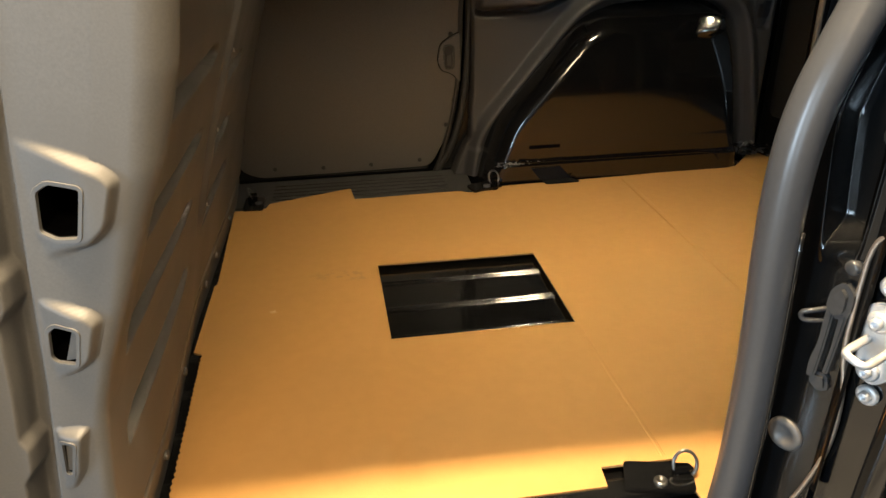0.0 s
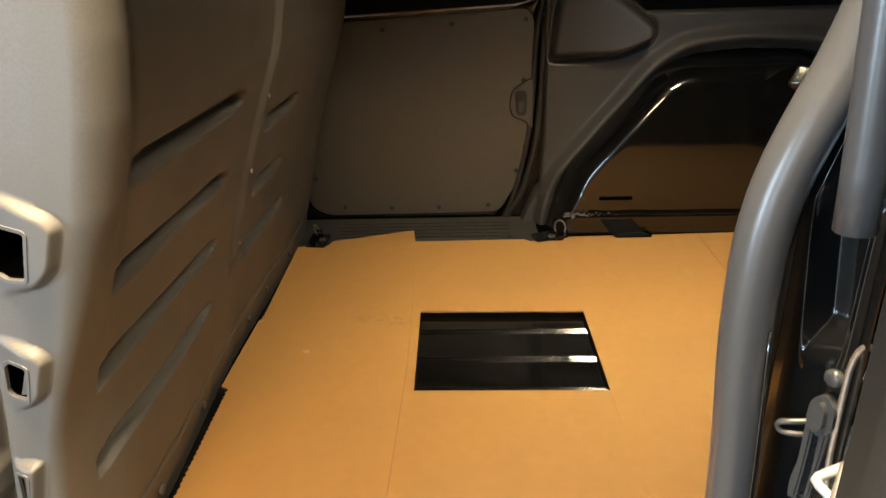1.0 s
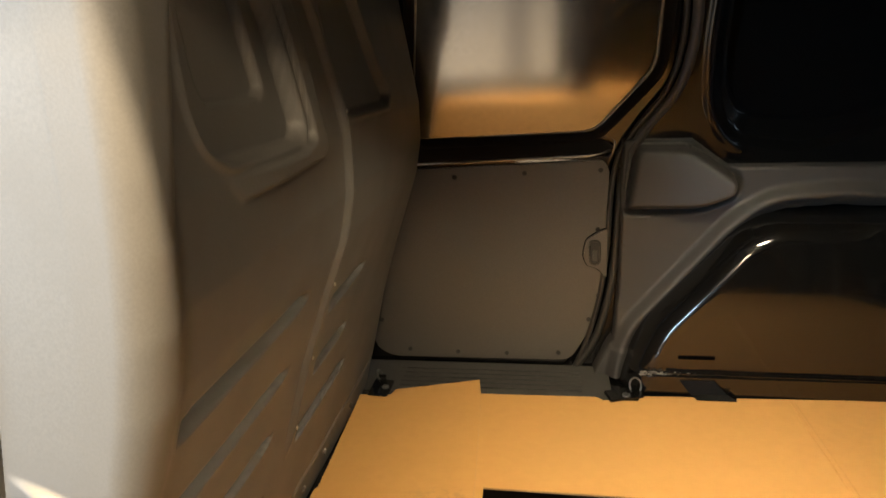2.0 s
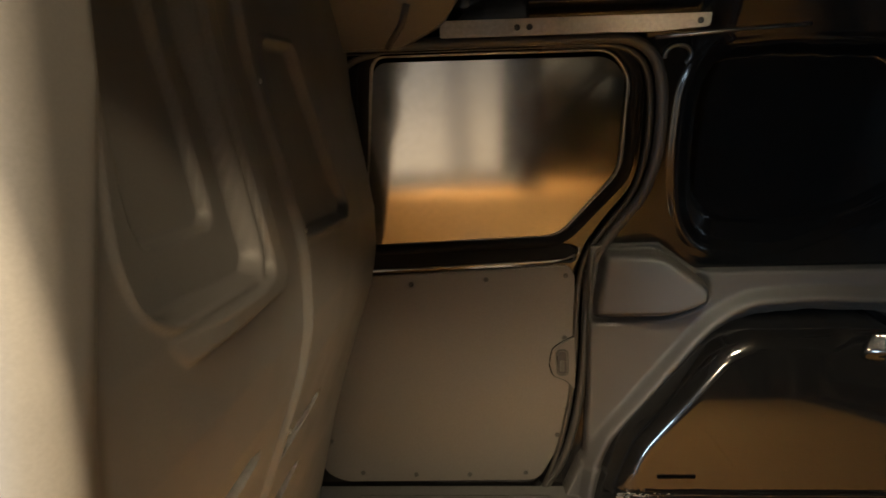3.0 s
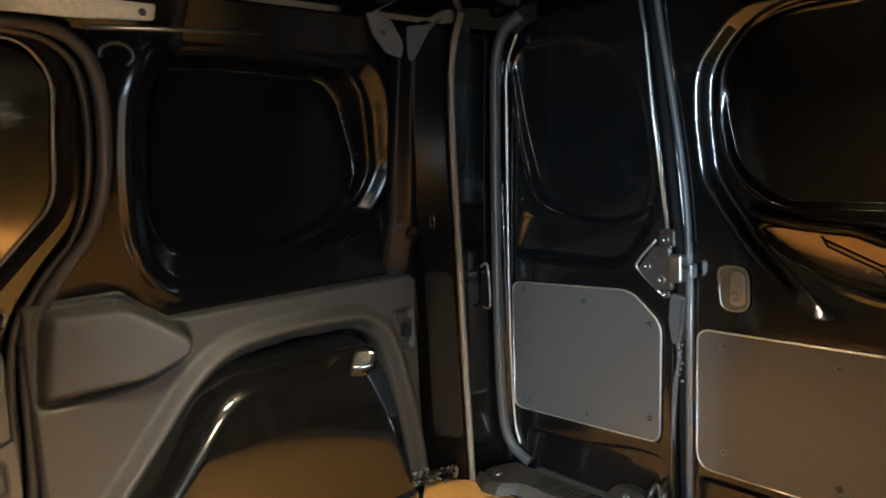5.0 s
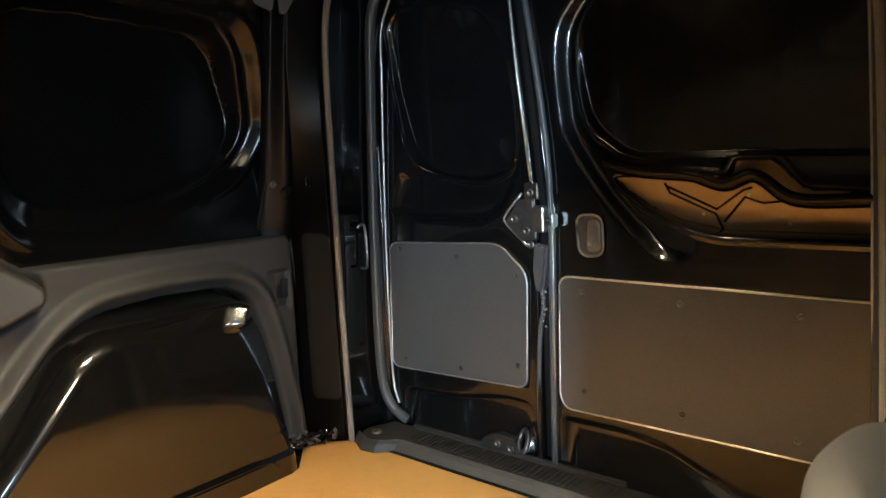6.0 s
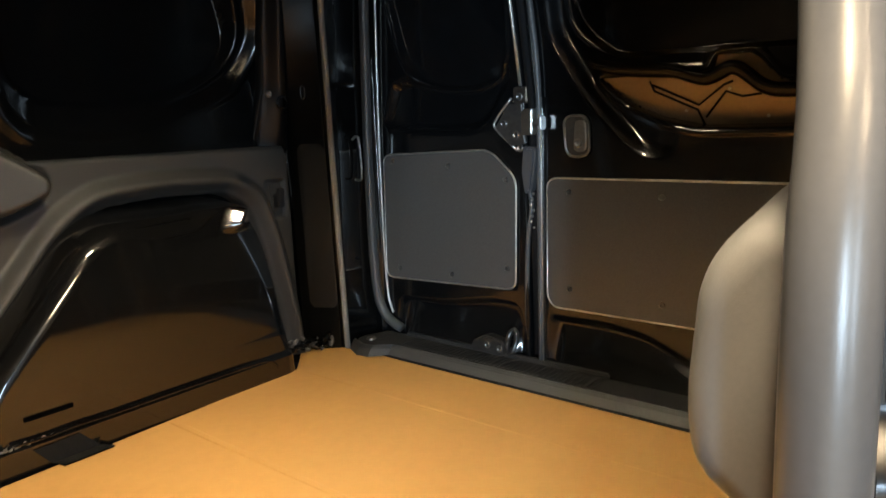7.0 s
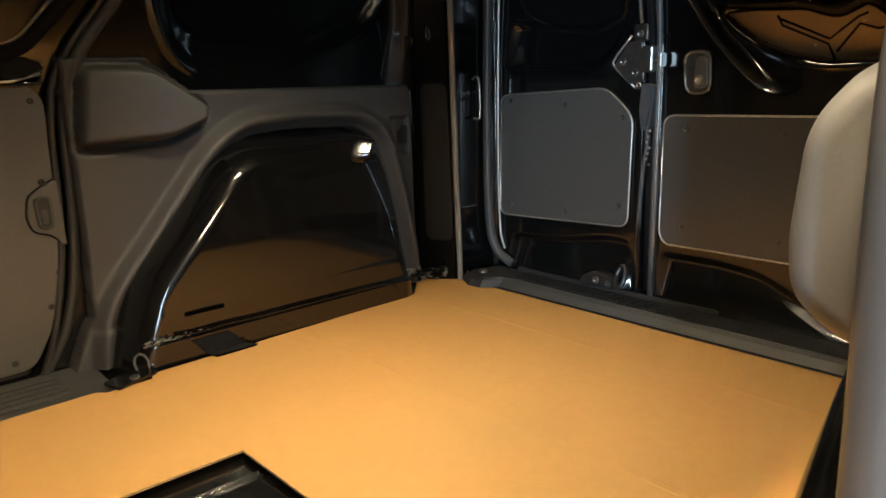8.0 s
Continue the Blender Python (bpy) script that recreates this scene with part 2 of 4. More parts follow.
FRONT = Matrix(((0, 0, 1, 0), (1, 0, 0, 0), (0, 1, 0, 0), (0, 0, 0, 1)))      # plate x, y -> y, z; thick towards +x


def plate(name, poly, thick, at, turn, mat, parent=None, label="", bevel=0.002):
    bm = plate_bm(poly, thick, bevel)
    bmesh.ops.transform(bm, matrix=Matrix.Translation(at) @ turn, verts=bm.verts)
    return part(name, bm, mat, parent, label)


def disc(r, h, n=16, dome=0.4, recess=0.0):
    """A low domed head standing on z = 0."""
    bm = bmesh.new()
    prof = [(r, 0), (r, h * 0.6), (r * 0.86, h), (r * 0.5, h * (1 + dome * 0.3))]
    if recess:
        prof += [(r * 0.45, h * (1 - recess)), (0.0005, h * (1 - recess))]
    else:
        prof += [(0.0005, h * (1 + dome * 0.4))]
    rings = [[bm.verts.new((a * math.cos(2 * math.pi * k / n), a * math.sin(2 * math.pi * k / n), z)) for k in range(n)] for a, z in prof]
    for a, b in zip(rings, rings[1:]):
        for k in range(n):
            bm.faces.new((a[k], a[(k + 1) % n], b[(k + 1) % n], b[k]))
    bm.faces.new(rings[-1])
    me = bpy.data.meshes.new("head")
    bm.to_mesh(me)
    bm.free()
    for p in me.polygons:
        p.use_smooth = True
    return me


SCREW, BOLT, RIVET = disc(0.007, 0.003, recess=0.6), disc(0.011, 0.006, recess=0.5), disc(0.0035, 0.002, 8)
SCREW.materials.append(SATIN)
FLAT_SCREW = disc(0.0072, 0.0030, recess=0.6)
FLAT_SCREW.materials.append(DARK_STEEL)
DARK_BOLT = disc(0.010, 0.004, recess=0.5)
DARK_BOLT.materials.append(GUN)
CLIP = disc(0.008, 0.004, 12)
CLIP.materials.append(PARTITION)
BOLT.materials.append(STEEL)
RIVET.materials.append(STEEL)


def head(name, me, at, turn, parent, label=""):
    ob = new(name, me)
    ob.matrix_world = Matrix.Translation(at) @ turn
    ob.parent = parent
    if label:
        ob["label"] = label
    return ob


def box(name, lo, hi, mat, parent=None, label="", bevel=0.004):
    bm = bmesh.new()
    bmesh.ops.create_cube(bm, size=1)
    for v in bm.verts:
        v.co = [lo[i] + (v.co[i] + 0.5) * (hi[i] - lo[i]) for i in range(3)]
    if bevel:
        bmesh.ops.bevel(bm, geom=list(bm.edges), offset=bevel, segments=2, affect="EDGES", clamp_overlap=True)
    return part(name, bm, mat, parent, label)


# ---- the hall round the van ----
tagged(box("ground", (-6, -6, GROUND - 0.1), (8, 7, GROUND), CONCRETE, bevel=0), "grey screed floor of the hall under the van", "ground", kind="structure")
for nm, lo, hi in (("wall_south", (-6, -6.2, GROUND), (8, -6, 2.6)), ("wall_north", (-6, 7, GROUND), (8, 7.2, 2.6)),
                   ("wall_west", (-6.2, -6.2, GROUND), (-6, 7.2, 2.6)), ("wall_east", (8, -6.2, GROUND), (8.2, 7.2, 2.6))):
    tagged(box(nm, lo, hi, PLASTER, bevel=0), "plain dark grey painted wall of the hall", "wall", kind="structure")
tagged(box("ceiling", (-6.2, -6.2, 2.6), (8.2, 7.2, 2.7), PLASTER, bevel=0), "plain dark grey ceiling of the hall", "ceiling", kind="structure")
# Added dark strips, unseen themselves: they make the dark gaps mirrored in the window blank.
for jx, jw in ((0.36, 0.17), (1.10, 0.30), (-0.24, 0.12)):
    tagged(box("floor_joint", (jx, -5, GROUND + 0.001), (jx + jw, -0.15, GROUND + 0.005), PLASTER, bevel=0), "dark strip added to the hall floor to break up its reflection", "floor joint", kind="structure")

# ---- the van's shell ----
MID = 0.82                # the van's middle line across


def wall_y(z):
    return 1.62 - 0.27 * np.clip(z - 0.6, 0, None) - 0.5 * np.clip(z - 1.17, 0, None)


ARCH = rounded([(0.69, -0.12), (0.74, 0.07), (0.785, 0.19), (1.012, 0.450), (1.09, 0.485), (1.44, 0.486), (1.50, 0.40), (1.555, 0.03), (1.57, -0.12)], 0.05)
TRIM_ARCH = rounded([(0.745, -0.12), (0.765, 0.05), (0.79, 0.125), (1.045, 0.43), (1.12, 0.482), (1.27, 0.494), (1.455, 0.486), (1.515, 0.448), (1.545, 0.37), (1.575, 0.24), (1.602, 0.10), (1.615, -0.12)], 0.04)
DOOR = rounded([(-0.25, -0.06), (0.58, -0.06), (0.66, 0.08), (0.705, 0.30), (0.715, 0.60), (0.765, 0.70), (0.868, 0.83), (0.872, 1.08), (0.81, 1.165), (-0.25, 1.165)], 0.05)
BLANKED = rounded([(0.934, 1.07), (0.928, 0.92), (0.936, 0.78), (0.97, 0.70), (1.02, 0.655), (1.13, 0.632), (1.22, 0.63), (1.38, 0.69), (1.54, 0.765), (1.588, 0.835), (1.612, 0.90), (1.57, 1.075), (1.52, 1.152), (1.18, 1.172), (1.0, 1.16)], 0.05)
BLANKED_IN = rounded([(0.975, 1.07), (0.97, 0.92), (0.978, 0.82), (1.0, 0.765), (1.055, 0.722), (1.25, 0.712), (1.42, 0.765), (1.50, 0.81), (1.537, 0.855), (1.548, 0.91), (1.506, 1.078), (1.455, 1.133), (1.18, 1.148), (1.03, 1.14)], 0.05)
PAD = rounded([(0.728, 0.484), (0.924, 0.491), (1.012, 0.530), (1.014, 0.575), (0.895, 0.662), (0.752, 0.662)], 0.03)
HOOK_CUP = rounded([(1.576, 0.512), (1.650, 0.510), (1.650, 0.396), (1.602, 0.400)], 0.012)


POLE_Z, POLE_X, POLE_Y = [-0.05, 0.4, 0.85, 1.10, 1.20, 1.27], [1.753, 1.735, 1.712, 1.697, 1.70, 1.715], [1.471, 1.462, 1.445, 1.428, 1.412, 1.395]


def quarter_y(x, z, arch=0.165):
    """The painted side behind the sliding door."""
    y = wall_y(z) + 0.27 * np.clip(z - 0.6, 0, 0.19) * ease((x - 0.93) / 0.12)
    d_in, d_out = sd(x, z, BLANKED_IN), sd(x, z, BLANKED)
    k = inner(d_in, 0.007)
    y = y + 0.020 * inner(d_out, 0.03) - bead(d_out, 0.010, 0.018) * np.maximum(0.006 * ease((1.06 - x) / 0.08), 0.009 * ease((x - 1.42) / 0.1)) - 0.010 * bead(d_in, 0.010, 0.013) * ease((x - 1.34) / 0.12)
    y = y * (1 - k) + 1.650 * k
    d = sd(x, z, ARCH)
    face = arch + 0.012 * ease((0.06 - z) / 0.006) + 0.0008 * ease((0.117 - z) / 0.004)
    y = y - shoulder(d, 0.068 - 0.048 * ease((x - 1.29) / 0.08) * ease((0.50 - z) / 0.05)) * (face - 0.030 * np.clip((z - 0.22) / 0.26, 0, 1) ** 2)
    # the rear top corner of the arch: a boss rising towards the rear, and a facet falling away behind it
    fold = np.interp(z, [0.06, 0.15, 0.245, 0.30, 0.363, 0.412, 0.465, 0.485], [1.515, 1.494, 1.470, 1.451, 1.426, 1.405, 1.436, 1.45])
    u = np.clip((x - fold + 0.048) / 0.048, 0, 1)
    y = y - 0.048 * (0.5 * u + 0.14 * u * u) * ease((z - 0.395) / 0.03) * ease(-d / 0.012) * np.where(x > fold, np.clip(1 - (x - fold) / 0.05, 0, 1), 1)
    y = y + 0.36 * np.clip(x - fold, 0, 0.07) * (d < 0) * ease((0.47 - z) / 0.03)
    edge = np.interp(z, POLE_Z, POLE_X) - 0.014
    y = y - (y - np.interp(z, POLE_Z, POLE_Y) - 0.004) * ease((x - edge + 0.012) / 0.026)
    return y + 0.08 * inner(sd(x, z, DOOR), 0.012)


def trim_y(x, z, roll=0.03):
    """The moulded lining round the wheel arch."""
    d = sd(x, z, TRIM_ARCH)
    y = 1.572 - roll * bead(d, 0.040, 0.034) - 0.010 * ease((0.085 - z) / 0.01) * ease((0.80 - x) / 0.02)
    if roll:
        y = y + 0.020 * bead(sd(x, z, PAD), 0.004, 0.016)
    y = y + 0.018 * inner(sd(x, z, HOOK_CUP), 0.006)
    top = np.where(x < 0.90, 0.675, np.where(x < 1.0, 0.675 - 0.75 * (x - 0.90), 0.600))
    gone = np.maximum(ease((z - top) / 0.008), ease((0.006 - d) / 0.012))
    left = np.interp(z, [0.0, 0.09, 0.11, 0.30, 0.66], [0.66, 0.70, 0.715, 0.725, 0.722])
    gone = np.maximum(gone, ease((left - x) / 0.008))
    gone = np.maximum(gone, ease((x - 1.664 + 0.4 * np.clip(z - 0.57, 0, 0.03)) / 0.008))
    return y + 0.14 * gone


def pad_y(x, z):
    """The raised pad that closes a pocket in the far lining."""
    d = sd(x, z, PAD)
    return 1.594 - shoulder(d, 0.022) * (0.040 + 0.065 * np.clip((x - 0.73) / 0.28, 0, 1))


def mirrored(place, side):
    def go(U, V):
        y = place(U, V)
        return U, y if side > 0 else 2 * MID - y, V
    return go


for side, nm in ((1, "side_wall_far"), (-1, "side_wall_near")):
    x0 = 0.56 if side > 0 else 0.80
    shell = tagged(skin(nm, np.arange(x0, 1.7601, 0.005), np.arange(-0.03, 1.2501, 0.005), mirrored(quarter_y if side > 0 else lambda U, V: quarter_y(U, V, 0.124), side), WALL_PAINT, depth=(0, 0.03 * side, 0)),
           "gloss black pressed steel side wall with wheel arch and blanked window", "van side wall", kind="structure")
    shell.data.materials.append(SIDE_PAINT)                  # less reflective copy of the paint above the wheel arch, to dim its reflections
    mid = np.array([p.center for p in shell.data.polygons])
    shell.data.polygons.foreach_set("material_index", (sd(mid[:, 0], mid[:, 2], ARCH) > 0.004).astype(np.int32))
    lining = thing("side_lining", "dark grey moulded plastic lining round the wheel arch", "side lining")
    skin("lining_panel", np.arange(0.655 if side > 0 else 0.765, 1.6701, 0.005), np.arange(-0.004, 0.6901, 0.005),
         mirrored(trim_y if side > 0 else lambda U, V: trim_y(U, V, 0.0), side), TRIM, lining, cut=lambda x, y, z: (y < 0.045) | (y > 1.66))
    if side > 0:
        skin("pocket_pad", np.arange(0.720, 1.0251, 0.004), np.arange(0.474, 0.6721, 0.004), mirrored(pad_y, side), TRIM, lining, "raised grey pad beside the door", cut=lambda x, y, z: sd(x, z, PAD) > 0.003)

# roof, load floor
roof = tagged(skin("roof", np.arange(-0.2, 2.0, 0.01), np.arange(0.095, 1.641, 0.02),
                   lambda x, y: (x, y, 1.285 - 0.05 * ((y - MID) / 0.8) ** 4 - 0.018 * sum(bead(x, c, 0.05) for c in (0.42, 0.95, 1.45))), PAINT, depth=(0, 0, 0.03)),
              "gloss black painted steel roof with cross ribs", "roof", kind="structure")
floor = tagged(skin("floor", np.arange(-0.15, 1.90, 0.025), np.arange(0.03, 1.66, 0.002),
                    lambda x, y: (x, y, -0.016 + 0.0036 * sum(bead(y, c - 0.006, 0.006) + bead(y, c + 0.006, 0.006) for c in 0.68 + 0.1145 * np.arange(-4, 8))), PAINT, depth=(0, 0, -0.03)),
               "gloss black painted steel load floor with pressed ribs", "load floor", kind="structure")

LENS = bpy.data.materials.new("lamp_lens")
LENS.use_nodes = True
LENS.node_tree.nodes["Principled BSDF"].inputs["Emission Color"].default_value = (1.0, 0.78, 0.5, 1)
LENS.node_tree.nodes["Principled BSDF"].inputs["Emission Strength"].default_value = 25
cargo = thing("cargo_lamp", "small lit load space lamp on the roof", "lamp")
box("housing", (0.86, 0.77, 1.236), (1.06, 0.87, 1.285), BLACK_PLASTIC, cargo)
box("lens", (0.88, 0.79, 1.229), (1.04, 0.85, 1.2355), LENS, cargo, "lit lens")

# ---- cardboard on the floor ----
HOLE = [(0.386, 0.978), (0.763, 0.973), (0.769, 0.658), (0.396, 0.659)]


def lying_sheet(name, poly, z, holes=(), label=""):
    """A sheet of card, 4 mm thick, with cut edges."""
    bm = bmesh.new()
    loops = [poly] + list(holes)
    edges = []
    for lp in loops:
        vs = [bm.verts.new((x, y, z)) for x, y in lp]
        edges += [bm.edges.new((a, b)) for a, b in zip(vs, vs[1:] + vs[:1])]
    bmesh.ops.triangle_fill(bm, edges=edges, use_beauty=True)
    for hl in holes:
        cut = [f for f in bm.faces if sd(f.calc_center_median().x, f.calc_center_median().y, hl) < 0]
        bmesh.ops.delete(bm, geom=cut, context="FACES_ONLY")
    for f in bm.faces:
        if f.normal.z < 0:
            f.normal_flip()
    top = list(bm.faces)
    ext = bmesh.ops.extrude_face_region(bm, geom=top)
    bmesh.ops.translate(bm, vec=(0, 0, -0.004), verts=[g for g in ext["geom"] if isinstance(g, bmesh.types.BMVert)])
    ob = part(name, bm, CARD, None, label)
    ob.data.materials.append(CARD_EDGE)
    for p in ob.data.polygons:
        if abs(p.normal.z) < 0.5:
            p.material_index = 1
    return ob


rnd = random.Random(4)


def saw(y0, y1, x0, x1, n):
    return [(x0 + (x1 - x0) * i / n + (0.0018 if i % 2 else -0.0014) + rnd.uniform(-0.0007, 0.0007), y0 + (y1 - y0) * i / n) for i in range(n + 1)]


left_edge = saw(0.24, 0.66, 0.052, 0.034, 64) + [(0.018, 0.668), (0.016, 0.93)] + saw(0.935, 1.365, 0.022, 0.004, 64)
main_card = lying_sheet("cardboard_sheet", [(0.325, 0.222), (0.680, 0.224), (0.683, 0.262), (0.795, 0.262), (0.805, 0.150), (0.90, 0.166), (1.52, 0.168), (1.60, 0.168), (1.752, 0.170),
                                             (1.757, 0.80), (1.752, 1.34), (1.745, 1.478), (1.662, 1.572), (1.585, 1.492), (1.545, 1.452), (1.025, 1.432), (1.020, 1.412), (0.918, 1.412),
                                             (0.915, 1.430), (0.775, 1.425), (0.765, 1.397), (0.672, 1.395), (0.655, 1.412), (0.325, 1.405)], 0.0, [HOLE])
tagged(main_card, "brown cardboard sheet with a square cut-out on the load floor", "cardboard")
side_card = lying_sheet("cardboard_sheet", left_edge + [(0.09, 1.37), (0.098, 1.402), (0.330, 1.472), (0.343, 1.38), (0.366, 1.0), (0.376, 0.74), (0.378, 0.222), (0.10, 0.222)], 0.0055)
tagged(side_card, "brown cardboard strip with a ragged cut edge, overlapping the large sheet", "cardboard")
bpy.context.view_layer.update()
for v in side_card.data.vertices:          # the far corner lifts a little
    v.co.z += 0.003 * max(0, (v.co.y - 1.40) / 0.06)


def crease(x0, x1, y0, y1, h, wide=1.0):
    """A pressed fold line across the card: a low double ridge."""
    bm = bmesh.new()
    prof = [(-0.009, 0.0001), (-0.006, h * 0.8), (-0.004, h), (0, 0.0002), (0.004, h * 0.9), (0.006, h * 0.6), (0.008, 0.0001)]
    n = 40
    rows = [[bm.verts.new((x0 + (x1 - x0) * i / n + a * wide + 0.0004 * math.sin(i * 0.9), y0 + (y1 - y0) * i / n, z)) for a, z in prof] for i in range(n + 1)]
    for a, b in zip(rows, rows[1:]):
        for k in range(len(prof) - 1):
            bm.faces.new((a[k], a[k + 1], b[k + 1], b[k]))
    return part("fold_line", bm, CARD, main_card, "", True)


crease(0.769, 0.785, 0.655, 0.27, 0.0014, 0.4)
crease(1.160, 1.166, 1.42, 0.175, 0.0018)
crease(1.550, 1.562, 1.42, 0.175, 0.0013)

# ---- partition behind the seats ----


MIDDLE = ([-0.1, 0, .18, .28, .42, .55, .62, .70, .80, .90, 1.06, 1.30], [-0.02, 0, .045, .068, .110, .155, .178, .192, .192, .176, .150, .135])
EDGE = ([-0.1, 0, .2, .3, .36, .43, .5, .555, .64, .71, .78, .84, .95, 1.05, 1.3], [-0.02, 0.0, .052, .079, .101, .131, .159, .184, .211, .225, .233, .237, .240, .241, .240])


def part_x(y, z):
    """How far the partition stands back: a bellied panel with a flared near edge."""
    mid = np.interp(z, *MIDDLE)
    foot = 0.030 * ease((0.85 - y) / 0.55) * ease((0.36 - z) / 0.34)
    return mid + foot + (np.interp(z, *EDGE) - mid) * ease((0.250 + 0.2 * np.clip(z - 0.8, 0, 0.2) - y) / 0.098)


def lip_r(z):
    """Radius of the rounding between the face and the flank."""
    return 0.014 + 0.018 * ease((z - 0.35) / 0.3)


def flank_edge(z):
    return part_x(0.12, z) - lip_r(z)


def flank_width(z):
    return 0.212 - lip_r(z)


GROOVES = [(0.565, 0.235, 0.635), (0.443, 0.225, 0.625), (0.330, 0.205, 0.615), (0.214, 0.190, 0.605)]
GROOVES_FAR = [(0.245, 0.76, 1.08), (0.365, 0.80, 1.02), (0.49, 0.80, 1.05)]
UPPER = rounded([(0.375, 1.32), (0.345, 1.05), (0.330, 0.985), (0.306, 0.88), (0.318, 0.838), (0.360, 0.814), (0.580, 0.810), (0.602, 0.830), (0.590, 0.94), (0.555, 1.11), (0.51, 1.32)], 0.022)
UPPER_IN = rounded([(0.42, 1.32), (0.385, 1.05), (0.372, 0.90), (0.385, 0.872), (0.530, 0.871), (0.548, 0.885), (0.536, 1.0), (0.512, 1.11), (0.47, 1.32)], 0.015)
BAR = rounded([(0.515, 1.32), (0.562, 1.11), (0.598, 0.94), (0.610, 0.815), (0.565, 0.803), (0.350, 0.806), (0.342, 0.795), (0.380, 0.769), (0.640, 0.776), (0.662, 0.800), (0.650, 0.97), (0.603, 1.12), (0.55, 1.32)], 0.012)
UPPER_FAR = rounded([(0.790, 1.10), (0.965, 1.112), (1.01, 1.05), (1.09, 0.90), (1.150, 0.838), (1.12, 0.818), (0.810, 0.824), (0.79, 0.85)], 0.02)
RIDGE = ([0.2, 0.42, 0.553, 0.65, 0.75, 0.836, 0.95, 1.05, 1.2], [0.712, 0.718, 0.737, 0.770, 0.783, 0.780, 0.752, 0.720, 0.690])


def partition_place(Y, Z):
    x = part_x(Y, Z)
    for z0, a, b in GROOVES + GROOVES_FAR:
        w = np.interp(Y, [a, a + 0.03, b - 0.05, b], [0.012, 0.015, 0.012, 0.004])
        on = ease((Y - a) / 0.012) * ease((b - Y) / 0.03)
        x = x - 0.028 * on * ease((1.25 - np.abs(Z - z0 - 0.02 * (Y - a)) / w) / 0.40)
    up, far = sd(Y, Z, UPPER), sd(Y, Z, UPPER_FAR)
    x = x - 0.020 * inner(up, 0.006) + 0.006 * bead(up, 0.005, 0.007) - 0.014 * inner(sd(Y, Z, UPPER_IN), 0.007) + 0.014 * inner(sd(Y, Z, BAR), 0.007) * ease((Y - 0.335) / 0.13)
    x = x - 0.015 * inner(far, 0.008) + 0.005 * bead(far, 0.005, 0.008)
    x = x + 0.011 * ease(1.35 - np.abs(Y - np.interp(Z, *RIDGE)) / 0.013) * ease((Z - 0.22) / 0.06)
    x = x - 0.006 * bead(Z, 0.075, 0.01)
    # rounded near edge and far edge
    r = lip_r(Z)
    k = np.clip((0.12 + r - Y) / r, 0, 1)
    x = x - r * (1 - np.sqrt(1 - k ** 2))
    k = np.clip((Y - 1.44) / 0.12, 0, 1)
    return x - 0.09 * (1 - np.sqrt(1 - k ** 2)), Y, Z


partition = thing("partition", "grey moulded plastic partition with pressed grooves behind the seats", "partition")
skin("panel", np.concatenate([0.12 + 0.07 * np.linspace(0, 1, 30) ** 2, np.arange(0.193, 0.76, 0.003), np.arange(0.763, 1.561, 0.006)]), np.arange(-0.016, 1.2601, 0.0035), partition_place, PARTITION, partition, depth=(-0.03, 0, 0))
HOODS = [(rounded([(0.070, 0.597), (0.113, 0.580), (0.142, 0.566), (0.153, 0.552), (0.138, 0.508), (0.118, 0.490), (0.066, 0.477)], 0.010), rounded([(0.079, 0.545), (0.092, 0.553), (0.120, 0.549), (0.107, 0.502), (0.086, 0.500), (0.073, 0.507)], 0.004)),
         (rounded([(0.050, 0.443), (0.097, 0.427), (0.107, 0.414), (0.092, 0.371), (0.074, 0.356), (0.043, 0.343)], 0.009), rounded([(0.053, 0.404), (0.062, 0.411), (0.083, 0.408), (0.073, 0.370), (0.053, 0.369), (0.048, 0.375)], 0.004)),
         (rounded([(0.027, 0.291), (0.056, 0.290), (0.064, 0.286), (0.049, 0.232), (0.032, 0.205), (0.015, 0.202)], 0.008), rounded([(0.034, 0.274), (0.047, 0.275), (0.034, 0.231), (0.027, 0.231)], 0.003))]


def flank_y(x, s, z):
    y = 0.124 - 0.004 * s
    for hood, _ in HOODS:
        lo, hi = min(p[0] for p in hood), max(p[0] for p in hood)
        y = y - 0.013 * inner(sd(x, z, hood), 0.008) * ease((x - lo) / (0.75 * (hi - lo)))
    # gutter between the flank and the pillar, with three notches in its far side
    rim = np.interp(z, [-0.02, 0.206, 0.337, 0.468, 0.55, 0.625, 1.26], [-0.025, 0.013, 0.035, 0.052, 0.064, 0.075, 0.165])
    back = rim - 0.026 + 0.008 * sum(ease(1.6 - np.abs(z - c) / 0.020) for c in (0.62, 0.445, 0.25))
    return y + 0.032 * ease((rim - x) / 0.009) - 0.036 * ease((back - x) / 0.008)


def flank(S, Z):
    """The flank of the partition that faces the door opening."""
    x = flank_edge(Z) - (1 - S) * flank_width(Z)
    return x, flank_y(x, S, Z), Z


def in_holes(x, y, z):
    return np.any([sd(x, z, hole) < 0.0005 for _, hole in HOODS], axis=0)


